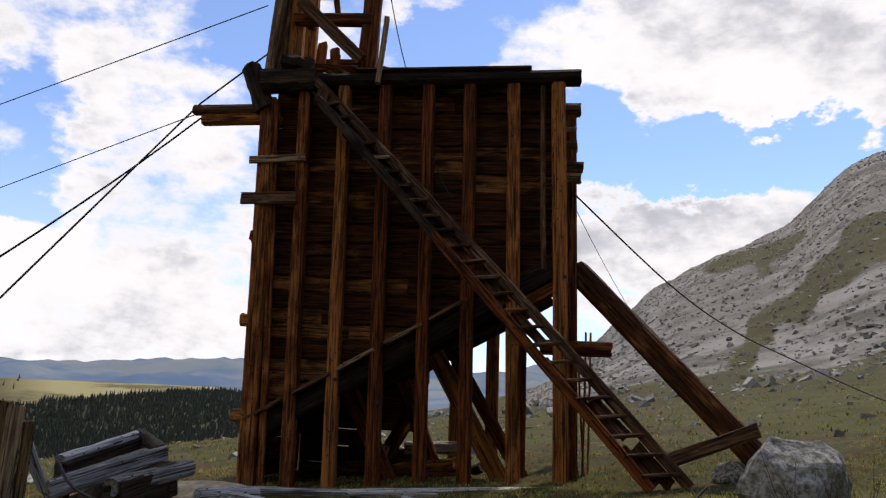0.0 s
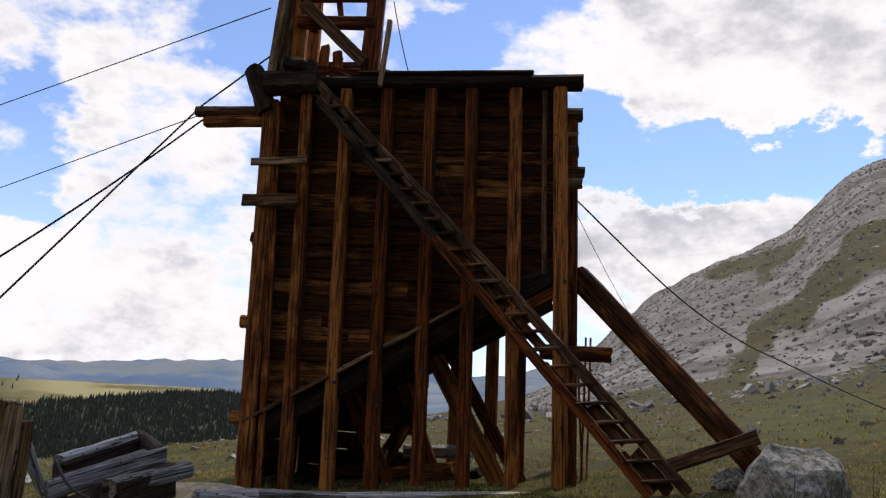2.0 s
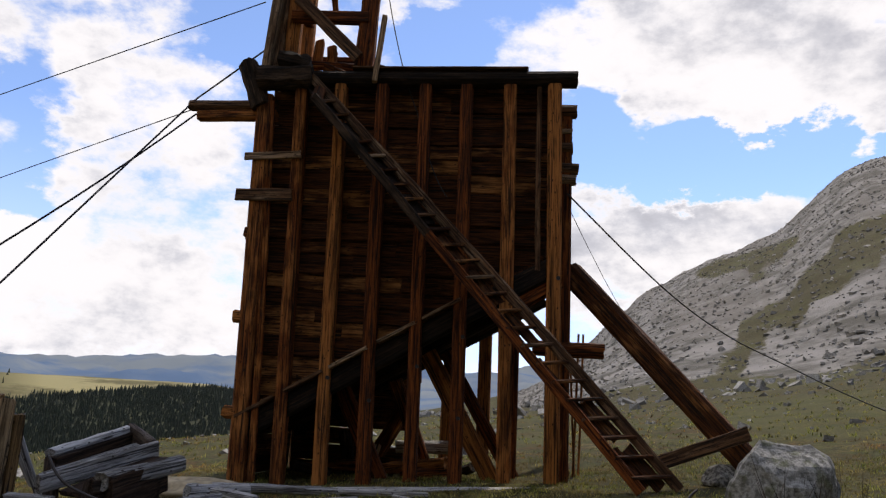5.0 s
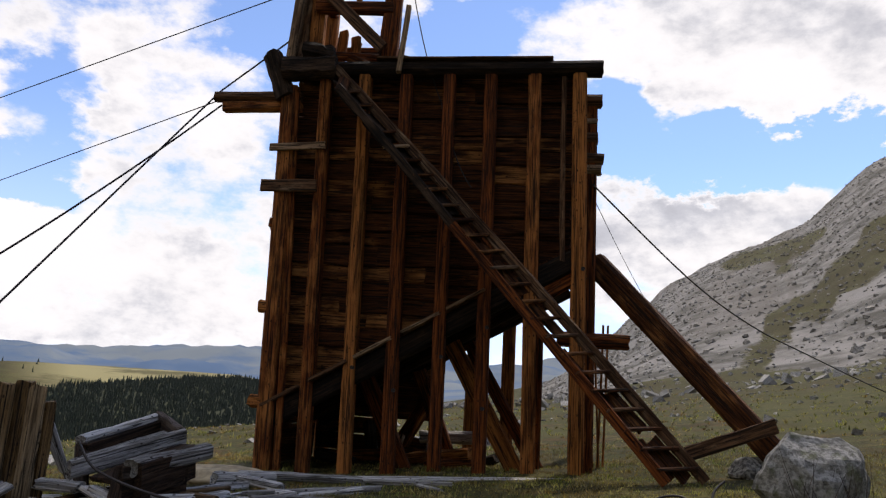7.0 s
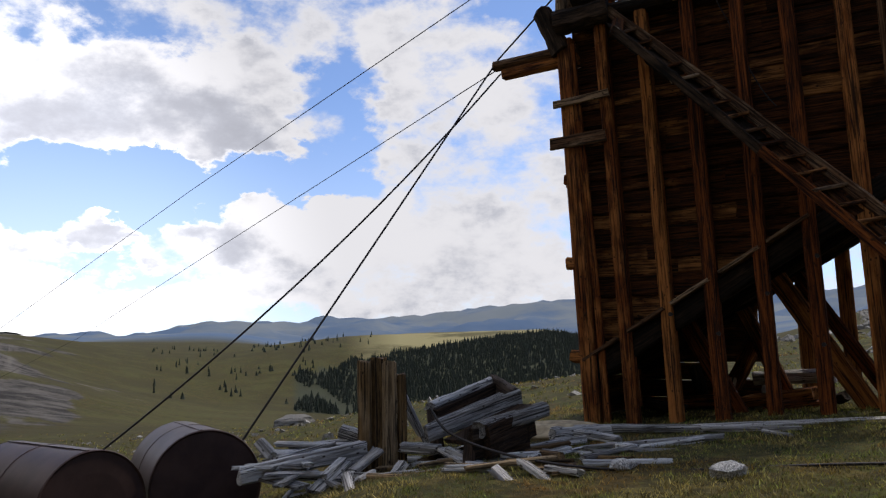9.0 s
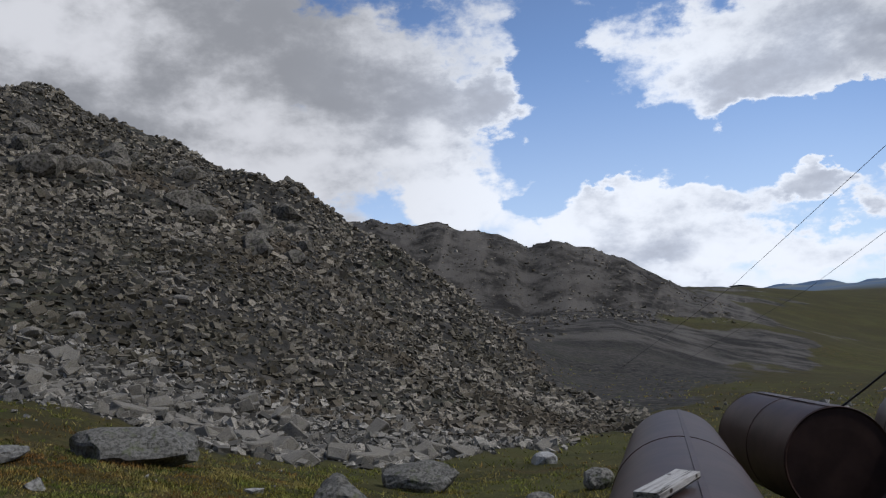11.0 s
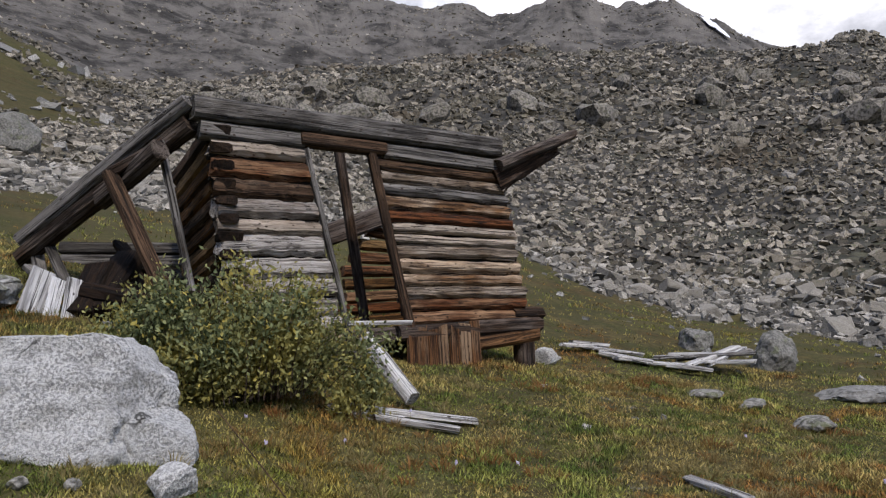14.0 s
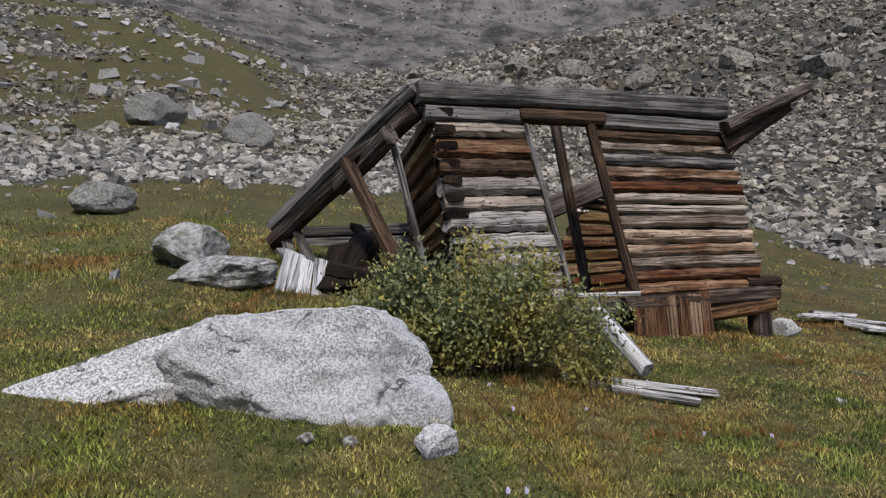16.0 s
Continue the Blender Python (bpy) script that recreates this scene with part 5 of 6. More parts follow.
# ---- boulders ----
def rock_bm(size, seed, cuts=9, detail=3, rough=0.13):
    """A weathered block: a ball cut by chance planes, then roughened."""
    rg = random.Random(seed)
    bm = bmesh.new()
    bmesh.ops.create_icosphere(bm, subdivisions=detail, radius=1.0)
    planes = []
    for _ in range(cuts):
        n = Vector((rg.gauss(0, 1), rg.gauss(0, 1), rg.gauss(0, .8))).normalized()
        planes.append((n, rg.uniform(.62, .88)))
    for v in bm.verts:
        p = v.co.copy()
        for n, d in planes:
            over = p.dot(n) - d
            if over > 0:
                p -= n * over * 0.92
        k = 1 + rough * noise.fractal(p * 1.7 + Vector((seed, 0, 0)), 1.0, 2.0, 4)
        p *= k
        v.co = Vector((p.x * size[0], p.y * size[1], p.z * size[2]))
    return bm


def boulder(name, place, size, seed, mat, label, turn=0.0, group="", sink=0.25, detail=4, cuts=9):
    ob = part(name, rock_bm(size, seed, cuts, detail), mat, None, smooth=False)
    g = on_ground(place[0], place[1])
    ob.matrix_world = Matrix.Translation((g.x, g.y, g.z + size[2] * (1 - 2 * sink))) @ Matrix.Rotation(radians(turn), 4, "Z")
    return tagged(ob, label, "boulder", group)


# the big pale boulder: a flat-topped block with a low slab and a cracked-off corner grown together
def block_bm(size, planes, seed, rough, boxy=3.2, detail=6):
    """A boxy lump with faces struck off along the given planes, its edges weathered."""
    bm = bmesh.new()
    bmesh.ops.create_icosphere(bm, subdivisions=detail, radius=1.0)
    for v in bm.verts:
        p = v.co / sum(abs(c) ** boxy for c in v.co) ** (1 / boxy)
        p *= 1 + rough * noise.fractal(p * 1.5 + Vector((seed, 0, 0)), 1.0, 2.0, 3)
        for n, d in planes:
            n = Vector(n).normalized()
            over = p.dot(n) - d
            if over > 0:
                p -= n * over * (0.95 if over > .06 else 0.7)
        p *= 1 + .5 * rough * noise.fractal(p * 4.0 + Vector((0, seed, 0)), 0.9, 2.1, 5)
        v.co = Vector((p.x * size[0], p.y * size[1], p.z * size[2]))
    return bm


BIG, LOW, CHIP = Vector((-1.535, -4.085, 1.30)), Vector((-0.83, -4.62, 1.36)), Vector((-1.86, -3.56, 1.12))
turn = Matrix.Translation(BIG) @ Matrix.Rotation(radians(148), 4, "Z") @ Matrix.Rotation(radians(3), 4, "Y")
bm = block_bm((.645, .50, .41), (((-.04, .05, 1), .80), ((.80, -.05, .60), .98), ((-.75, 0, .66), 1.02), ((0, -1, .32), .80), ((-.45, -.80, -.30), .90), ((.75, -.55, .1), .98)), 31, .11, 3.6)
for place, size, planes, seed, roll in ((LOW, (.66, .40, .21), (((-.35, 0, 1), .72), ((0, -1, .5), .75)), 12, 0), (CHIP, (.17, .16, .17), (((.5, -.3, .8), .75), ((.2, -1, .1), .7)), 8, 0)):
    lump = block_bm(size, planes, seed, .12, 3.0, 5)
    me = bpy.data.meshes.new("lobe")
    lump.to_mesh(me)
    lump.free()
    me.transform(turn.inverted() @ Matrix.Translation(place) @ Matrix.Rotation(radians(148), 4, "Z") @ Matrix.Rotation(radians(-8 if place is LOW else 0), 4, "Y"))
    bm.from_mesh(me)
big = part("pale_boulder", bm, GRANITE, smooth=True)
big.matrix_world = turn
tagged(big, "large pale speckled granite boulder bedded in the turf", "boulder")

for i, (place, size, mat, label, tn) in enumerate((
        ((-1.68, -3.13, 0.98), (.15, .10, .085), GRANITE, "small pale granite stone in the turf", 20),
        ((3.39, 7.69, 1.23), (.60, .45, .50), PALE_BOULDER, "pale lichened boulder with dead twigs in front", 10),
        ((3.38, 9.31, 1.10), (.28, .25, .16), BOULDER, "low grey boulder beside the brace foot", 40),
        ((-10.40, -0.80, 0.26), (.92, .6, .34), BOULDER, "dark lichened boulder on the turf", 80),
        ((-7.90, 1.21, 0.11), (.36, .3, .27), BOULDER, "grey boulder at the foot of the talus", 15),
        ((-11.89, 3.08, -0.58), (.70, .5, .32), BOULDER, "grey boulder at the foot of the talus", 60),
        ((-9.28, -2.23, 0.26), (.60, .34, .11), TURF_STONE, "low flat pale slab in the turf", 150),
        ((-9.16, 3.94, -0.38), (.2, .16, .10), BOULDER, "small grey stone on the turf", 60),
        ((-10.17, 5.28, -0.50), (.30, .25, .2), BOULDER, "grey boulder behind the tanks", 30),
        ((-10.70, -3.47, 0.62), (.42, .34, .34), BOULDER, "upright grey boulder beside a heap of boards", 15),
        ((-11.51, -4.78, 0.93), (.40, .3, .24), BOULDER, "grey boulder behind a heap of boards", 15),
        ((-2.33, -7.95, 2.29), (.46, .36, .27), PALE_BOULDER, "grey angular boulder on the slope", 35),
        ((-2.35, -7.25, 1.97), (.60, .36, .17), PALE_BOULDER, "low flat grey boulder on the slope", 130),
        ((-2.38, -11.52, 3.42), (.52, .42, .30), BOULDER, "grey angular boulder on the slope", 35),
        ((-8.94, -30.98, 12.60), (1.5, .9, .8), BOULDER, "grey outcrop boulder on the hillside", 35),
        ((-9.94, -24.25, 13.24), (1.1, .9, .8), BOULDER, "grey outcrop boulder on the hillside", 75),
        ((-11.32, -28.01, 10.47), (1.4, .9, .6), BOULDER, "dark outcrop boulder on the hillside", 95),
        ((-6.85, -2.03, 0.65), (.26, .18, .08), BOULDER, "flat grey slab in the turf", 35),
        ((-7.48, -2.74, 0.64), (.24, .14, .06), BOULDER, "flat grey slab in the turf", 5),
        ((-7.71, -3.28, 0.72), (.22, .2, .06), BOULDER, "flat grey slab in the turf", 60),
        ((-0.54, 5.87, 0.67), (.16, .12, .08), GRANITE, "small pale stone in the turf", 60),
        ((-1.31, 6.16, 0.64), (.13, .12, .06), GRANITE, "small pale stone in the turf", 10),
        ((-4.60, 5.55, 0.24), (.14, .11, .08), GRANITE, "small pale stone beside the tanks", 10),
        ((-4.20, 5.36, 0.25), (.16, .12, .07), GRANITE, "small pale stone beside the tanks", 70),
        ((-4.18, 5.62, 0.30), (.16, .1, .07), GRANITE, "small pale stone beside the tanks", 40),
        ((-1.20, -3.41, 1.16), (.05, .04, .035), BOULDER, "small grey stone in the turf", 70),
        ((-1.37, -3.33, 1.12), (.04, .035, .03), BOULDER, "small reddish stone in the turf", 70),
        ((-7.58, -5.00, 1.51), (.2, .16, .13), GRANITE, "pale stone behind the cabin", 70),
        ((-15.65, 6.91, -1.25), (.3, .25, .2), GRANITE, "pale stone on the turf", 70))):
    boulder("boulder", place, size, 50 + i, mat, label, tn, "boulders on the turf", .28, 4 if size[0] > .3 else 3, 13)

SAND = flat_mat("sandy_dirt", (0.42, 0.33, 0.20), 0.95, 0.0, 9.0, 0.3)
mound = part("dirt_mound", rock_bm((.62, .42, .17), 91, 3, 4, .16), SAND, smooth=True)
mound.matrix_world = Matrix.Translation(on_ground(-2.55, 8.85, .0))
tagged(mound, "low mound of pale sandy dirt beside the ore bin", "dirt")
boulder("boulder", (-30.0, 45.2), (1.7, 1.1, .55), 92, TURF_STONE, "flat pale outcrop on the open meadow", 30, "boulders on the turf", .3)
rng = random.Random(77)
twigs = thing("twiggy_shrub", (3.34, 7.16, 1.17), "bare twiggy shrub growing in front of a boulder", "shrub")
base = on_ground(*(Vector((3.31, 7.06, 1.08)).xy))
for i in range(26):
    a = base + Vector((rng.uniform(-.35, .5), rng.uniform(-.15, .2), -.03))
    b = a + Vector((rng.uniform(-.2, .2), rng.uniform(-.1, .1), rng.uniform(.25, .6)))
    beam("twig", a, b, .009, .009, LOG_DARK, twigs, seed=800 + i, round_log=True, cuts=3, taper=.7)


# ---- leaves, blades, stones and trees as one mesh each ----
def leaf_material(name, dark, mid, odd):
    m, k = material(name)
    isl = k.add("ShaderNodeNewGeometry").outputs["Random Per Island"]
    colour = k.mix(isl, dark, mid)
    colour = k.mix(k.ramp(isl, 0.86, 0.93), colour, odd)
    colour = k.mix(k.ramp(k.noise(world_coords(k), 1.6, 3.0), .40, .58, 0, .6), colour, odd)
    bsdf = k.add("ShaderNodeBsdfPrincipled", {"Base Color": colour, "Roughness": 0.7, "Specular IOR Level": 0.2})
    back = k.add("ShaderNodeBsdfTranslucent", {"Color": colour})
    both = k.add("ShaderNodeMixShader", {0: 0.25, 1: bsdf.outputs[0], 2: back.outputs[0]})
    k.add("ShaderNodeOutputMaterial", {"Surface": both.outputs[0]})
    return m


WILLOW = leaf_material("willow_leaf", (0.035, 0.050, 0.018), (0.30, 0.335, 0.155), (0.40, 0.33, 0.08))
def blade_material(name, gain, spread):
    """Grass that takes the turf's patches, each blade a little lighter or darker."""
    m, k = material(name)
    p = world_coords(k)
    isl = k.add("ShaderNodeNewGeometry").outputs["Random Per Island"]
    lift = k.ramp(isl, 0, 1, *spread)
    colour = k.mix(1.0, turf_colours(k, p, gain), k.add("ShaderNodeCombineColor", {0: lift, 1: lift, 2: lift}).outputs[0], "MULTIPLY")
    bsdf = k.add("ShaderNodeBsdfPrincipled", {"Base Color": colour, "Roughness": 0.75, "Specular IOR Level": 0.15})
    back = k.add("ShaderNodeBsdfTranslucent", {"Color": colour})
    both = k.add("ShaderNodeMixShader", {0: 0.25, 1: bsdf.outputs[0], 2: back.outputs[0]})
    k.add("ShaderNodeOutputMaterial", {"Surface": both.outputs[0]})
    return m


BLADE = blade_material("grass_blade", 1.3, (0.18, 1.6))
STRAW = leaf_material("straw_blade", (0.16, 0.125, 0.048), (0.40, 0.32, 0.14), (0.19, 0.15, 0.055))
RUSTY = leaf_material("rusty_sedge", (0.15, 0.062, 0.016), (0.34, 0.155, 0.045), (0.22, 0.17, 0.06))
SEDGE = leaf_material("green_sedge", (0.045, 0.065, 0.016), (0.16, 0.185, 0.05), (0.22, 0.20, 0.06))
HERB = leaf_material("herb_leaf", (0.035, 0.060, 0.018), (0.15, 0.19, 0.062), (0.24, 0.19, 0.08))
NEEDLE = leaf_material("conifer", (0.022, 0.030, 0.020), (0.050, 0.062, 0.044), (0.050, 0.062, 0.04))


def raw_mesh(name, verts, faces, mat):
    me = bpy.data.meshes.new(name)
    verts, faces = np.asarray(verts, np.float32), np.asarray(faces, np.int32)
    n, c = faces.shape
    me.vertices.add(len(verts))
    me.vertices.foreach_set("co", verts.ravel())
    me.loops.add(n * c)
    me.loops.foreach_set("vertex_index", faces.ravel())
    me.polygons.add(n)
    me.polygons.foreach_set("loop_start", np.arange(0, n * c, c, dtype=np.int32))
    me.update(calc_edges=True)
    me.shade_flat()
    me.materials.append(mat)
    return me


def willow(centre, wide, high, deep, seed, label, stems=80, leaves=95):
    """A rounded willow bush: thin stems fanning from the ground, small leaves along them."""
    rg = np.random.default_rng(seed)
    g = on_ground(centre[0], centre[1])
    ob = thing("willow_bush", g, label, "bush")
    sv, sf, lv, lf = [], [], [], []
    view = Vector((-centre[0], -centre[1], 0)).normalized()
    side = Vector((-view.y, view.x, 0))
    for i in range(stems):
        a = rg.uniform(0, 2 * np.pi)
        q = np.sqrt(rg.uniform(0, 1))
        b = g + side * (np.cos(a) * q * wide * .28) + view * (np.sin(a) * q * deep * .25)
        lump = 0.8 + 0.35 * noise.noise((np.cos(a) * 1.6 + seed, np.sin(a) * 1.6, q * 2))
        t = g + side * (np.cos(a) * q * wide * .52 * lump) + view * (np.sin(a) * q * deep * .5 * lump) + Vector((0, 0, high * (1.02 - .62 * q**2.2) * rg.uniform(.58, 1.18)))
        b, t = np.array(b), np.array(t)
        mid = (b + t) / 2 + np.array([0, 0, .10]) + rg.normal(0, .04, 3)
        pts = [b * (1 - u) ** 2 + 2 * mid * u * (1 - u) + t * u**2 for u in np.linspace(0, 1, 6)]
        for j, p in enumerate(pts):
            r = .0045 * (1 - .13 * j)
            sv += [p + (r, 0, 0), p + (-r * .5, r * .87, 0), p + (-r * .5, -r * .87, 0)]
            if j:
                o = len(sv) - 6
                sf += [(o + k, o + (k + 1) % 3, o + 3 + (k + 1) % 3, o + 3 + k) for k in range(3)]
        u = rg.uniform(.05, 1.0, leaves) ** .8
        c = np.outer((1 - u) ** 2, b) + np.outer(2 * u * (1 - u), mid) + np.outer(u**2, t)
        c += rg.normal(0, .048, (leaves, 3))
        c[:, 2] = np.maximum(c[:, 2], g.z + .02)
        d = rg.normal(0, 1, (leaves, 3)) + np.array([0, 0, .8])
        d /= np.linalg.norm(d, axis=1)[:, None]
        s = np.cross(d, rg.normal(0, 1, (leaves, 3)))
        s /= np.linalg.norm(s, axis=1)[:, None]
        ln, wd = rg.uniform(.026, .050, leaves)[:, None], rg.uniform(.007, .013, leaves)[:, None]
        o = len(lv) * 4
        lv.append(np.stack([c, c + d * ln * .5 + s * wd, c + d * ln, c + d * ln * .5 - s * wd], 1))
    lv = np.concatenate(lv).reshape(-1, 3)
    lf = np.arange(len(lv)).reshape(-1, 4)
    st = tagged(new("branchwork", raw_mesh("branchwork", sv, sf, LOG_DARK)), "thin brown stems")
    fo = tagged(new("foliage", raw_mesh("foliage", lv, lf, WILLOW)), "small grey-green leaves", kind="stuff")
    for o in (st, fo):
        o.parent = ob
        o.matrix_parent_inverse = ob.matrix_world.inverted()
    return ob


willow((-2.98, -4.58, 1.39), 2.45, .82, 1.15, 3, "dense grey-green willow bush growing against the cabin", 210, 130)
willow((-2.77, -5.39, 1.74), .70, .45, .5, 9, "small straggling willow bush beside the cabin frame", 30, 60)
willow((-3.66, -4.05, 1.32), .45, .36, .4, 10, "sparse yellowing end of the willow thicket", 20, 60)


def turf(count, r0, r1, az0, az1, tall, wide, seed, blades, label, mat=None, rare=-.35):
    """Blades of grass in tufts over a stretch of meadow."""
    rg = np.random.default_rng(seed)
    r = r0 * (r1 / r0) ** rg.uniform(0, 1, count)
    az = rg.uniform(az0, az1, count)
    clump = np.array([noise.noise((a * .25, b * .8, seed)) for a, b in zip(az, r)])
    keep = np.array([talus_amount(a, b) < 0.3 for a, b in zip(az, r)]) & (clump > rare)
    r, az, clump = r[keep], az[keep], clump[keep]
    a = np.radians(az)
    x, y = -np.sin(a) * r, np.cos(a) * r
    n = len(x) * blades
    grow = np.repeat((.70 + 1.1 * np.clip(clump + .35, 0, 1)) * (0.8 + 0.2 * r / r0), blades)
    x, y, rr = np.repeat(x, blades), np.repeat(y, blades), np.repeat(r, blades)
    x += rg.normal(0, .032, n) * (rr / r0) ** .5
    y += rg.normal(0, .032, n) * (rr / r0) ** .5
    z = ground_many(x, y) - .012
    h = rg.uniform(.4, 1.0, n) * tall * grow
    w_ = wide * (rr / r0) ** .45 * rg.uniform(.6, 1.3, n)
    t = rg.uniform(0, 2 * np.pi, n)
    lean = rg.uniform(.15, 1.3, n) * h
    ax, ay = np.cos(t), np.sin(t)
    p = np.stack([x, y, z], 1)
    s = np.stack([-ay * w_, ax * w_, np.zeros(n)], 1)
    m = p + np.stack([ax * lean * .3, ay * lean * .3, h * .42], 1)
    tip = p + np.stack([ax * lean, ay * lean, h], 1)
    verts = np.stack([p, m + s * 1.1, tip, m - s * 1.1], 1).reshape(-1, 3)
    faces = np.arange(len(verts)).reshape(-1, 4)
    return tagged(new("grass", raw_mesh("grass", verts, faces, mat or BLADE)), label, "grass", kind="stuff")


def tufts(count, r0, r1, az0, az1, tall, seed, mat, label, blades=44, patch=0.0):
    """Separate clumps of sedge, their blades fanning out and arching over."""
    rg = np.random.default_rng(seed)
    r, az = np.sqrt(rg.uniform(r0**2, r1**2, count)), rg.uniform(az0, az1, count)
    spot = np.array([noise.noise((polar(a, b).x * .7, polar(a, b).y * .7, seed)) for a, b in zip(az, r)])
    keep = np.array([talus_amount(a, b) < 0.2 for a, b in zip(az, r)]) & (spot > patch)
    a = np.radians(az[keep])
    x, y = -np.sin(a) * r[keep], np.cos(a) * r[keep]
    size = np.repeat(rg.uniform(.55, 1.25, len(x)), blades)
    x, y = np.repeat(x, blades), np.repeat(y, blades)
    n = len(x)
    t, q = rg.uniform(0, 2 * np.pi, n), np.sqrt(rg.uniform(0, 1, n))
    ax, ay = np.cos(t), np.sin(t)
    x, y = x + ax * q * .05 * size, y + ay * q * .05 * size
    h = tall * size * rg.uniform(.5, 1.1, n) * (1.1 - .5 * q)
    out = h * (.15 + .9 * q)
    p = np.stack([x, y, ground_many(x, y) - .01], 1)
    t2 = t + rg.normal(0, 1.2, n)
    s_ = np.stack([np.cos(t2), np.sin(t2), np.zeros(n)], 1) * rg.uniform(.0016, .0030, n)[:, None]
    m = p + np.stack([ax * out * .35, ay * out * .35, h * .6], 1)
    tip = p + np.stack([ax * out, ay * out, h * rg.uniform(.75, 1.0, n)], 1)
    verts = np.stack([p, m + s_, tip, m - s_], 1).reshape(-1, 3)
    return tagged(new("sedge", raw_mesh("sedge", verts, np.arange(len(verts)).reshape(-1, 4), mat)), label, "grass", kind="stuff")


turf(46000, 2.1, 11, 82, 182, .030, .0022, 1, 7, "tufted green and straw-coloured alpine grass round the cabin", None, -.8)
turf(16000, 2.1, 7, 95, 182, .017, .0045, 8, 7, "broad-leaved green herbs in the turf", HERB, -.7)
tufts(1500, 2.3, 9, 88, 182, .10, 51, STRAW, "straw-coloured sedge clumps in the meadow", 44, .02)
tufts(900, 2.3, 9, 88, 150, .11, 52, RUSTY, "rust-coloured sedge clumps in the meadow", 48, .16)
tufts(1300, 2.3, 9, 88, 182, .09, 53, SEDGE, "green sedge clumps in the meadow", 44, .05)
turf(12000, 4.8, 14, -36, 60, .036, .0028, 9, 6, "straw-coloured dry grass round the bin", STRAW, -.3)
turf(7000, 11, 40, 84, 182, .06, .005, 2, 5, "short alpine grass on the slope behind the cabin")
turf(16000, 4.5, 16, -38, 84, .042, .003, 3, 6, "short yellow-green turf round the ore bin", None, -.2)
turf(6000, 16, 90, -38, 80, .09, .010, 5, 4, "short yellow-green turf on the open meadow")


# single pale flowers and dead stalks in the turf
FLOWER = flat_mat("pale_flower", (0.50, 0.45, 0.58), 0.7, 0.0, 40.0, 0.1)
rg = random.Random(15)
for i in range(16):
    az, r = rg.uniform(100, 150), rg.uniform(2.9, 6.5)
    g = on_ground(*polar(az, r).xy)
    flower = thing("wild_flower", g, "small pale lilac wild flower in the grass", "flower", "wild flowers")
    tip = g + Vector((rg.uniform(-.02, .02), rg.uniform(-.02, .02), rg.uniform(.06, .12)))
    beam("stalk", g, tip, .002, .002, HERB, flower, seed=i, round_log=True, cuts=2)
    beam("bloom", tip, tip + Vector((0, 0, .008)), .018, .016, FLOWER, flower, seed=i, round_log=True, cuts=2)
stalk = on_ground(*(Vector((-2.05, -2.82, 0.79)).xy))
tagged(beam("dead_stalk", stalk, (-2.16, -3.51, 1.24), .006, .006, LOG_BROWN, None, round_log=True), "thin dry stalk leaning out of the grass", "stalk")


CUBE = np.array([(x, y, z) for x in (-1, 1) for y in (-1, 1) for z in (-1, 1)], float)
CUBE_F = np.array([(0, 1, 3, 2), (4, 6, 7, 5), (0, 4, 5, 1), (2, 3, 7, 6), (0, 2, 6, 4), (1, 5, 7, 3)])


def blocks(name, x, y, size, seed, mat, label, category, sink=0.35):
    """Angular broken stones lying on the ground, as one mesh."""
    rg = np.random.default_rng(seed)
    n = len(x)
    v = CUBE[None] * (1 + rg.uniform(-.45, .15, (n, 8, 3)))
    v *= np.stack([rg.uniform(.7, 1.3, n), rg.uniform(.5, 1.0, n), rg.uniform(.28, .75, n)], 1)[:, None] * (size / 2)[:, None, None]
    q = rg.normal(0, 1, (n, 4)) * np.array([1, .28, .28, 1])
    q /= np.linalg.norm(q, axis=1)[:, None]
    w_, a, b, c = q.T
    rot = np.stack([1 - 2 * (b * b + c * c), 2 * (a * b - c * w_), 2 * (a * c + b * w_), 2 * (a * b + c * w_), 1 - 2 * (a * a + c * c), 2 * (b * c - a * w_),
                    2 * (a * c - b * w_), 2 * (b * c + a * w_), 1 - 2 * (a * a + b * b)], 1).reshape(n, 3, 3)
    v = np.einsum("nij,nkj->nki", rot, v)
    z = ground_many(x, y)
    v += np.stack([x, y, z + size * (.5 - sink) * .6], 1)[:, None]
    f = (CUBE_F[None] + (np.arange(n) * 8)[:, None, None]).reshape(-1, 4)
    return tagged(new(name, raw_mesh(name, v.reshape(-1, 3), f, mat)), label, category, kind="stuff")


def scatter(count, r0, r1, az0, az1, seed, stony=True, power=1.0):
    rg = np.random.default_rng(seed)
    r = (r0 ** (2 * power) + (r1 ** (2 * power) - r0 ** (2 * power)) * rg.uniform(0, 1, count)) ** (.5 / power)
    az = rg.uniform(az0, az1, count)
    amt = np.array([talus_amount(a, b) for a, b in zip(az, r)])
    keep = (amt > rg.uniform(.1, .9, count)) if stony else (amt < .5)
    a = np.radians(az[keep])
    return -np.sin(a) * r[keep], np.cos(a) * r[keep], r[keep], rg


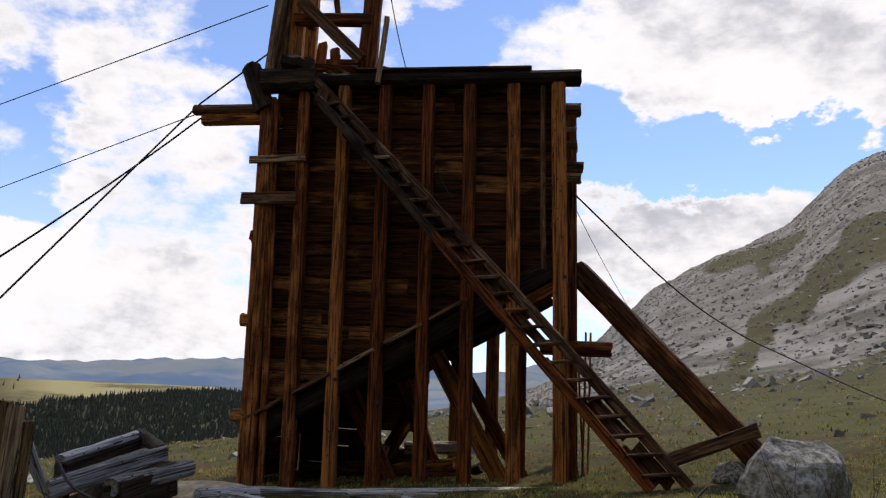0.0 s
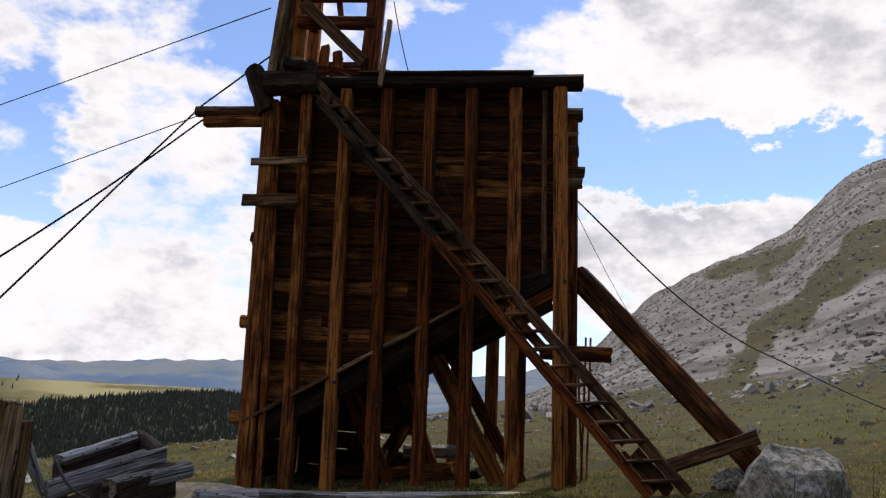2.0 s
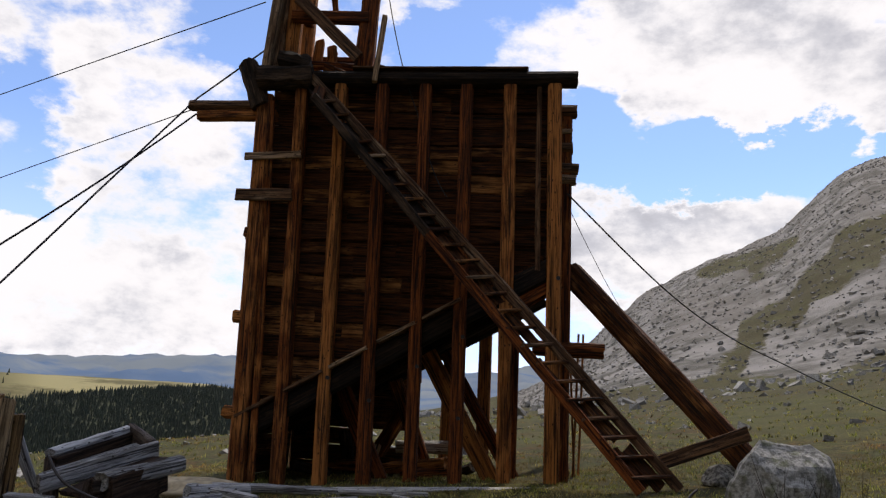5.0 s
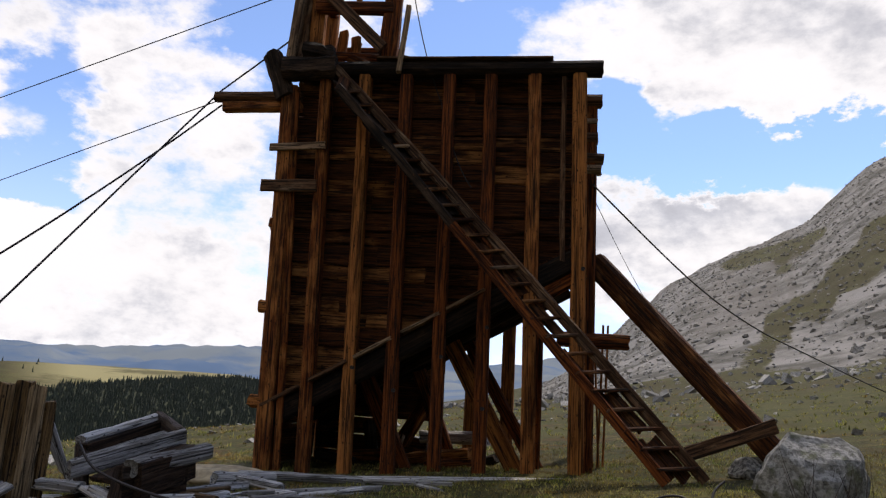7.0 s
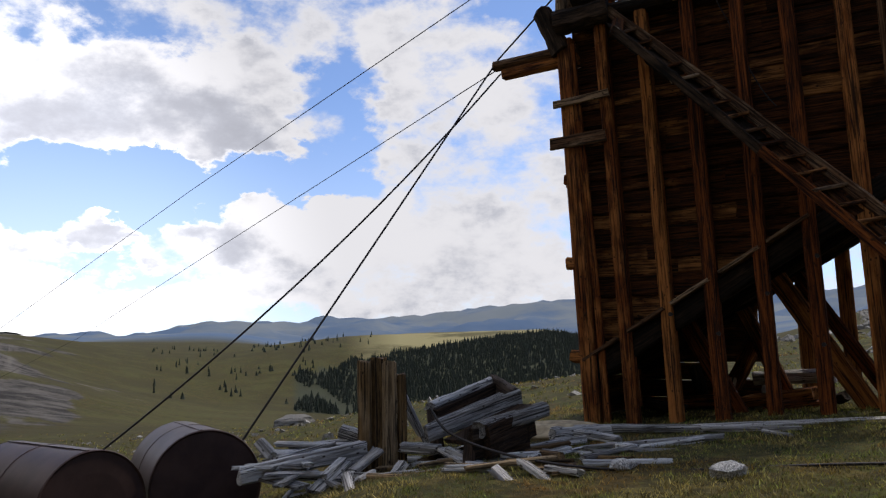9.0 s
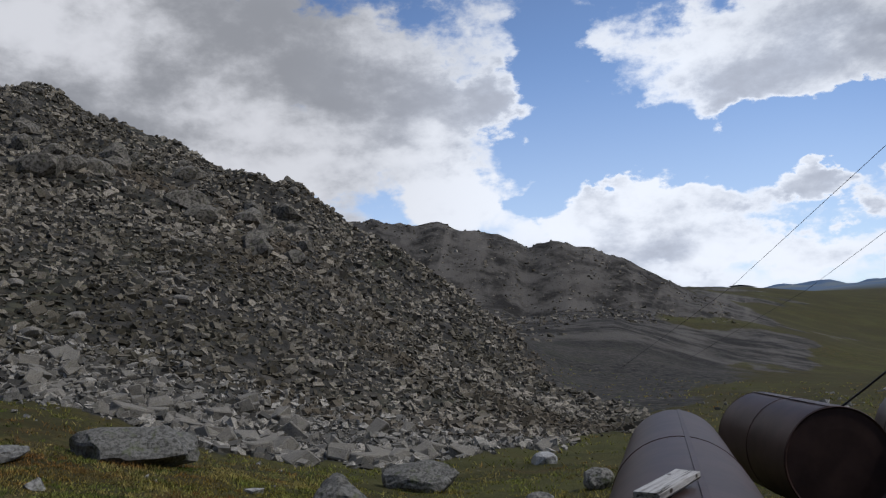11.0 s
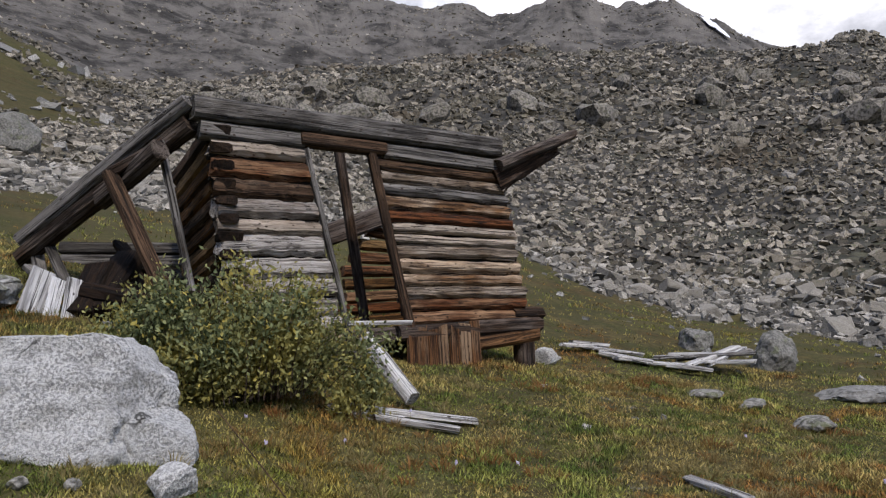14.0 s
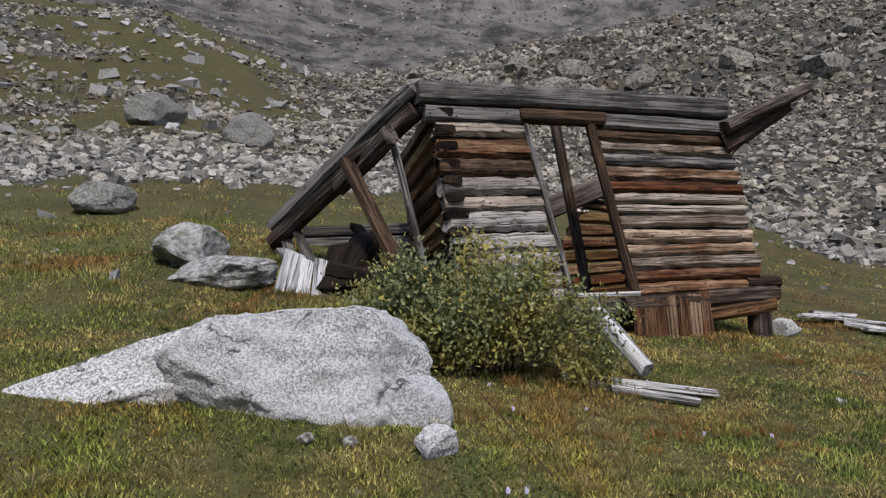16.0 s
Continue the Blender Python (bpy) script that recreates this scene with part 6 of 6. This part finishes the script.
for r0, r1, count, lo, hi, seed in ((14, 26, 19000, .08, .34, 21), (24, 45, 33000, .11, .42, 22), (42, 75, 33000, .18, .62, 23), (70, 105, 22000, .26, .80, 24)):
    x, y, r, rg = scatter(count, r0, r1, 57, 180, seed)
    size = lo + (hi - lo) * rg.uniform(0, 1, len(x)) ** 3.2
    blocks("talus", x, y, size, seed, TALUS_FRESH if r0 < 20 else TALUS, "grey broken talus stones heaped on the mountainside", "talus", .35 if r0 < 60 else .5)
for r0, r1, count, az0, az1, lo, hi, seed in ((105, 420, 18000, 50, 182, .35, 1.7, 27), (170, 900, 16000, -62, -5, .7, 2.6, 28)):
    rg = np.random.default_rng(seed)
    r, az = np.sqrt(rg.uniform(r0**2, r1**2, count)), rg.uniform(az0, az1, count)
    wob = np.array([noise.noise((a * .2, b * .01, 0)) for a, b in zip(az, r)])
    keep = r > 200 + 70 * wob if seed == 28 else az > 54 + 5 * wob + 14 * np.clip(1 - (r - 105) / 180, 0, 1)
    r, az = r[keep], az[keep]
    a = np.radians(az)
    size = lo + (hi - lo) * rg.uniform(0, 1, len(r)) ** 3
    blocks("outcrop", -np.sin(a) * r, np.cos(a) * r, size, seed, TALUS if seed < 28 else HILL_STONE, "dark broken crags and stones on the mountainside", "crags", .5)
# craggy knobs that stand out of the talus, and the larger pale blocks that have rolled to its foot
def moulds(count, size, seed, cuts, detail, rough, mat, name):
    made = []
    for n in range(count):
        bm = rock_bm(size, seed + n, cuts, detail, rough)
        me = bpy.data.meshes.new(name)
        bm.to_mesh(me)
        bm.free()
        me.materials.append(mat)
        made.append(me)
    return made


def strew(name, shapes, places, rg):
    """Single rocks bedded in the slope."""
    for n, (az, r, size) in enumerate(places):
        p = polar(az, r)
        ob = new(name, shapes[n % len(shapes)])
        ob.parent = ground
        ob.matrix_basis = Matrix.Translation(on_ground(p.x, p.y, size * .14)) @ Euler((rg.gauss(0, .25), rg.gauss(0, .25), rg.uniform(0, 6.28))).to_matrix().to_4x4() @ Matrix.Diagonal((size, size, size, 1))


rg = random.Random(26)
spots = []
for i in range(260):
    r = rg.uniform(44, 84) if i % 3 else rg.uniform(70, 86)
    spots.append((rg.uniform(82, 150), r, (.45 + 1.1 * rg.random() ** 2) * (1.0 if r < 66 else .55)))
strew("crag", moulds(6, (1, .8, .75), 300, 14, 2, .28, CRAG, "crag"), spots, rg)
spots = []
while len(spots) < 210:
    az, r = rg.uniform(90, 162), rg.uniform(18, 42)
    if talus_amount(az, r) > .6:
        spots.append((az, r, .20 + .34 * rg.random() ** 2.2))
strew("block", moulds(7, (1, .72, .52), 340, 16, 2, .12, TALUS_PIECE, "block"), spots, rg)
for r0, r1, count, az0, az1, lo, hi, seed in ((6, 26, 260, 84, 178, .05, .26, 31), (14, 60, 500, -36, 60, .10, .42, 32), (60, 260, 1600, -36, 10, .3, 1.6, 33), (26, 70, 500, 140, 180, .2, 1.3, 34)):
    x, y, r, rg = scatter(count, r0, r1, az0, az1, seed, False)
    size = lo + (hi - lo) * rg.uniform(0, 1, len(x)) ** 3
    blocks("meadow_stones", x, y, size, seed, TURF_STONE, "pale stones scattered over the meadow", "stones", .45)

# ---- the far wood ----
def conifers(count, az0, az1, r0, r1, seed, test, label):
    rg = np.random.default_rng(seed)
    r = np.sqrt(rg.uniform(r0**2, r1**2, count))
    az = rg.uniform(az0, az1, count)
    keep = np.array([test(a, b) for a, b in zip(az, r)])
    r, a = r[keep], np.radians(az[keep])
    x, y = -np.sin(a) * r, np.cos(a) * r
    z = ground_many(x, y)
    n = len(x)
    h, wd = rg.uniform(2.6, 6.0, n), rg.uniform(0.7, 1.5, n)
    verts, faces = [], []
    k = 6
    ang = np.arange(k) * 2 * np.pi / k
    for lo, hi, s in ((.02, .55, 1.0), (.3, .8, .72), (.58, 1.0, .42)):
        jag = 1 + rg.uniform(-.25, .25, (n, k))
        ring = np.stack([x[:, None] + np.cos(ang) * wd[:, None] * s * jag, y[:, None] + np.sin(ang) * wd[:, None] * s * jag, np.repeat((z + h * lo)[:, None], k, 1)], 2)
        tip = np.stack([x, y, z + h * hi], 1)[:, None]
        base_i = sum(len(v) for v in verts)
        verts.append(np.concatenate([ring, tip], 1).reshape(-1, 3))
        o = base_i + np.arange(n) * (k + 1)
        for j in range(k):
            faces.append(np.stack([o + j, o + (j + 1) % k, o + k], 1))
    return tagged(new("conifer_wood", raw_mesh("conifer_wood", np.concatenate(verts), np.concatenate(faces), NEEDLE)), label, "trees", kind="stuff")


conifers(14000, 9, 37, 430, 860, 41, lambda a, r: r < wood_end(a) and a < 31.5 + 5 * noise.noise((a * .5, r * .012, 4)) + 4 * noise.noise((a * .1, r * .004, 4)), "dense dark conifer wood on a distant hill")
conifers(380, 28, 43, 430, 950, 42, lambda a, r: noise.noise((a * .6, r * .012, 8)) > .08, "scattered conifers on the open hillside")


def snow(az0, az1, r0, r1, wide, seed):
    """A patch of old snow that runs down a slope from (az0, r0) to (az1, r1)."""
    verts = []
    for i in range(13):
        u = i / 12
        half = (0.15 + .85 * math.sin(math.pi * u)) * wide / 2 * (1 + .4 * noise.noise((u * 6, seed, 0)))
        for d in (-half, half):
            p = polar(az0 + (az1 - az0) * u, r0 + (r1 - r0) * u + d)
            verts.append((p.x, p.y, float(ground_many(p.x, p.y)) + 1.8))
    faces = [(2 * i, 2 * i + 1, 2 * i + 3, 2 * i + 2) for i in range(12)]
    tagged(new("snow_patch", mesh_from("snow_patch", verts, faces, SNOW)), "old white snow patch below the ridge", "snow", "snow patches", "stuff")


snow(109.2, 107.2, 385, 345, 16, 1)
snow(52.6, 50.8, 1000, 1020, 60, 2)
# ---- single stones at the talus foot ----
shapes = []
rg = random.Random(9)
for i in range(7):
    bm = bmesh.new()
    bmesh.ops.create_cube(bm, size=1.0)
    for v in bm.verts:
        v.co = Vector((v.co.x * rg.uniform(.7, 1.3), v.co.y * rg.uniform(.5, 1.0), v.co.z * rg.uniform(.35, .75)))
    bmesh.ops.bevel(bm, geom=list(bm.edges), offset=.05, segments=1, affect="EDGES")
    me = bpy.data.meshes.new("stone")
    bm.to_mesh(me)
    bm.free()
    me.materials.append(TALUS_PIECE)
    shapes.append(me)
count = 0
while count < 280:
    az, r = rg.uniform(62, 126), rg.uniform(15, 24)
    if talus_amount(az, r) < rg.uniform(.15, .8):
        continue
    p = polar(az, r)
    size = .22 + .5 * rg.random() ** 3
    ob = new("stone", shapes[count % 7])
    ob.parent = ground
    ob.matrix_basis = Matrix.Translation(on_ground(p.x, p.y, size * .12)) @ Euler((rg.gauss(0, .35), rg.gauss(0, .35), rg.uniform(0, 6.28))).to_matrix().to_4x4() @ Matrix.Diagonal((size, size, size, 1))
    count += 1
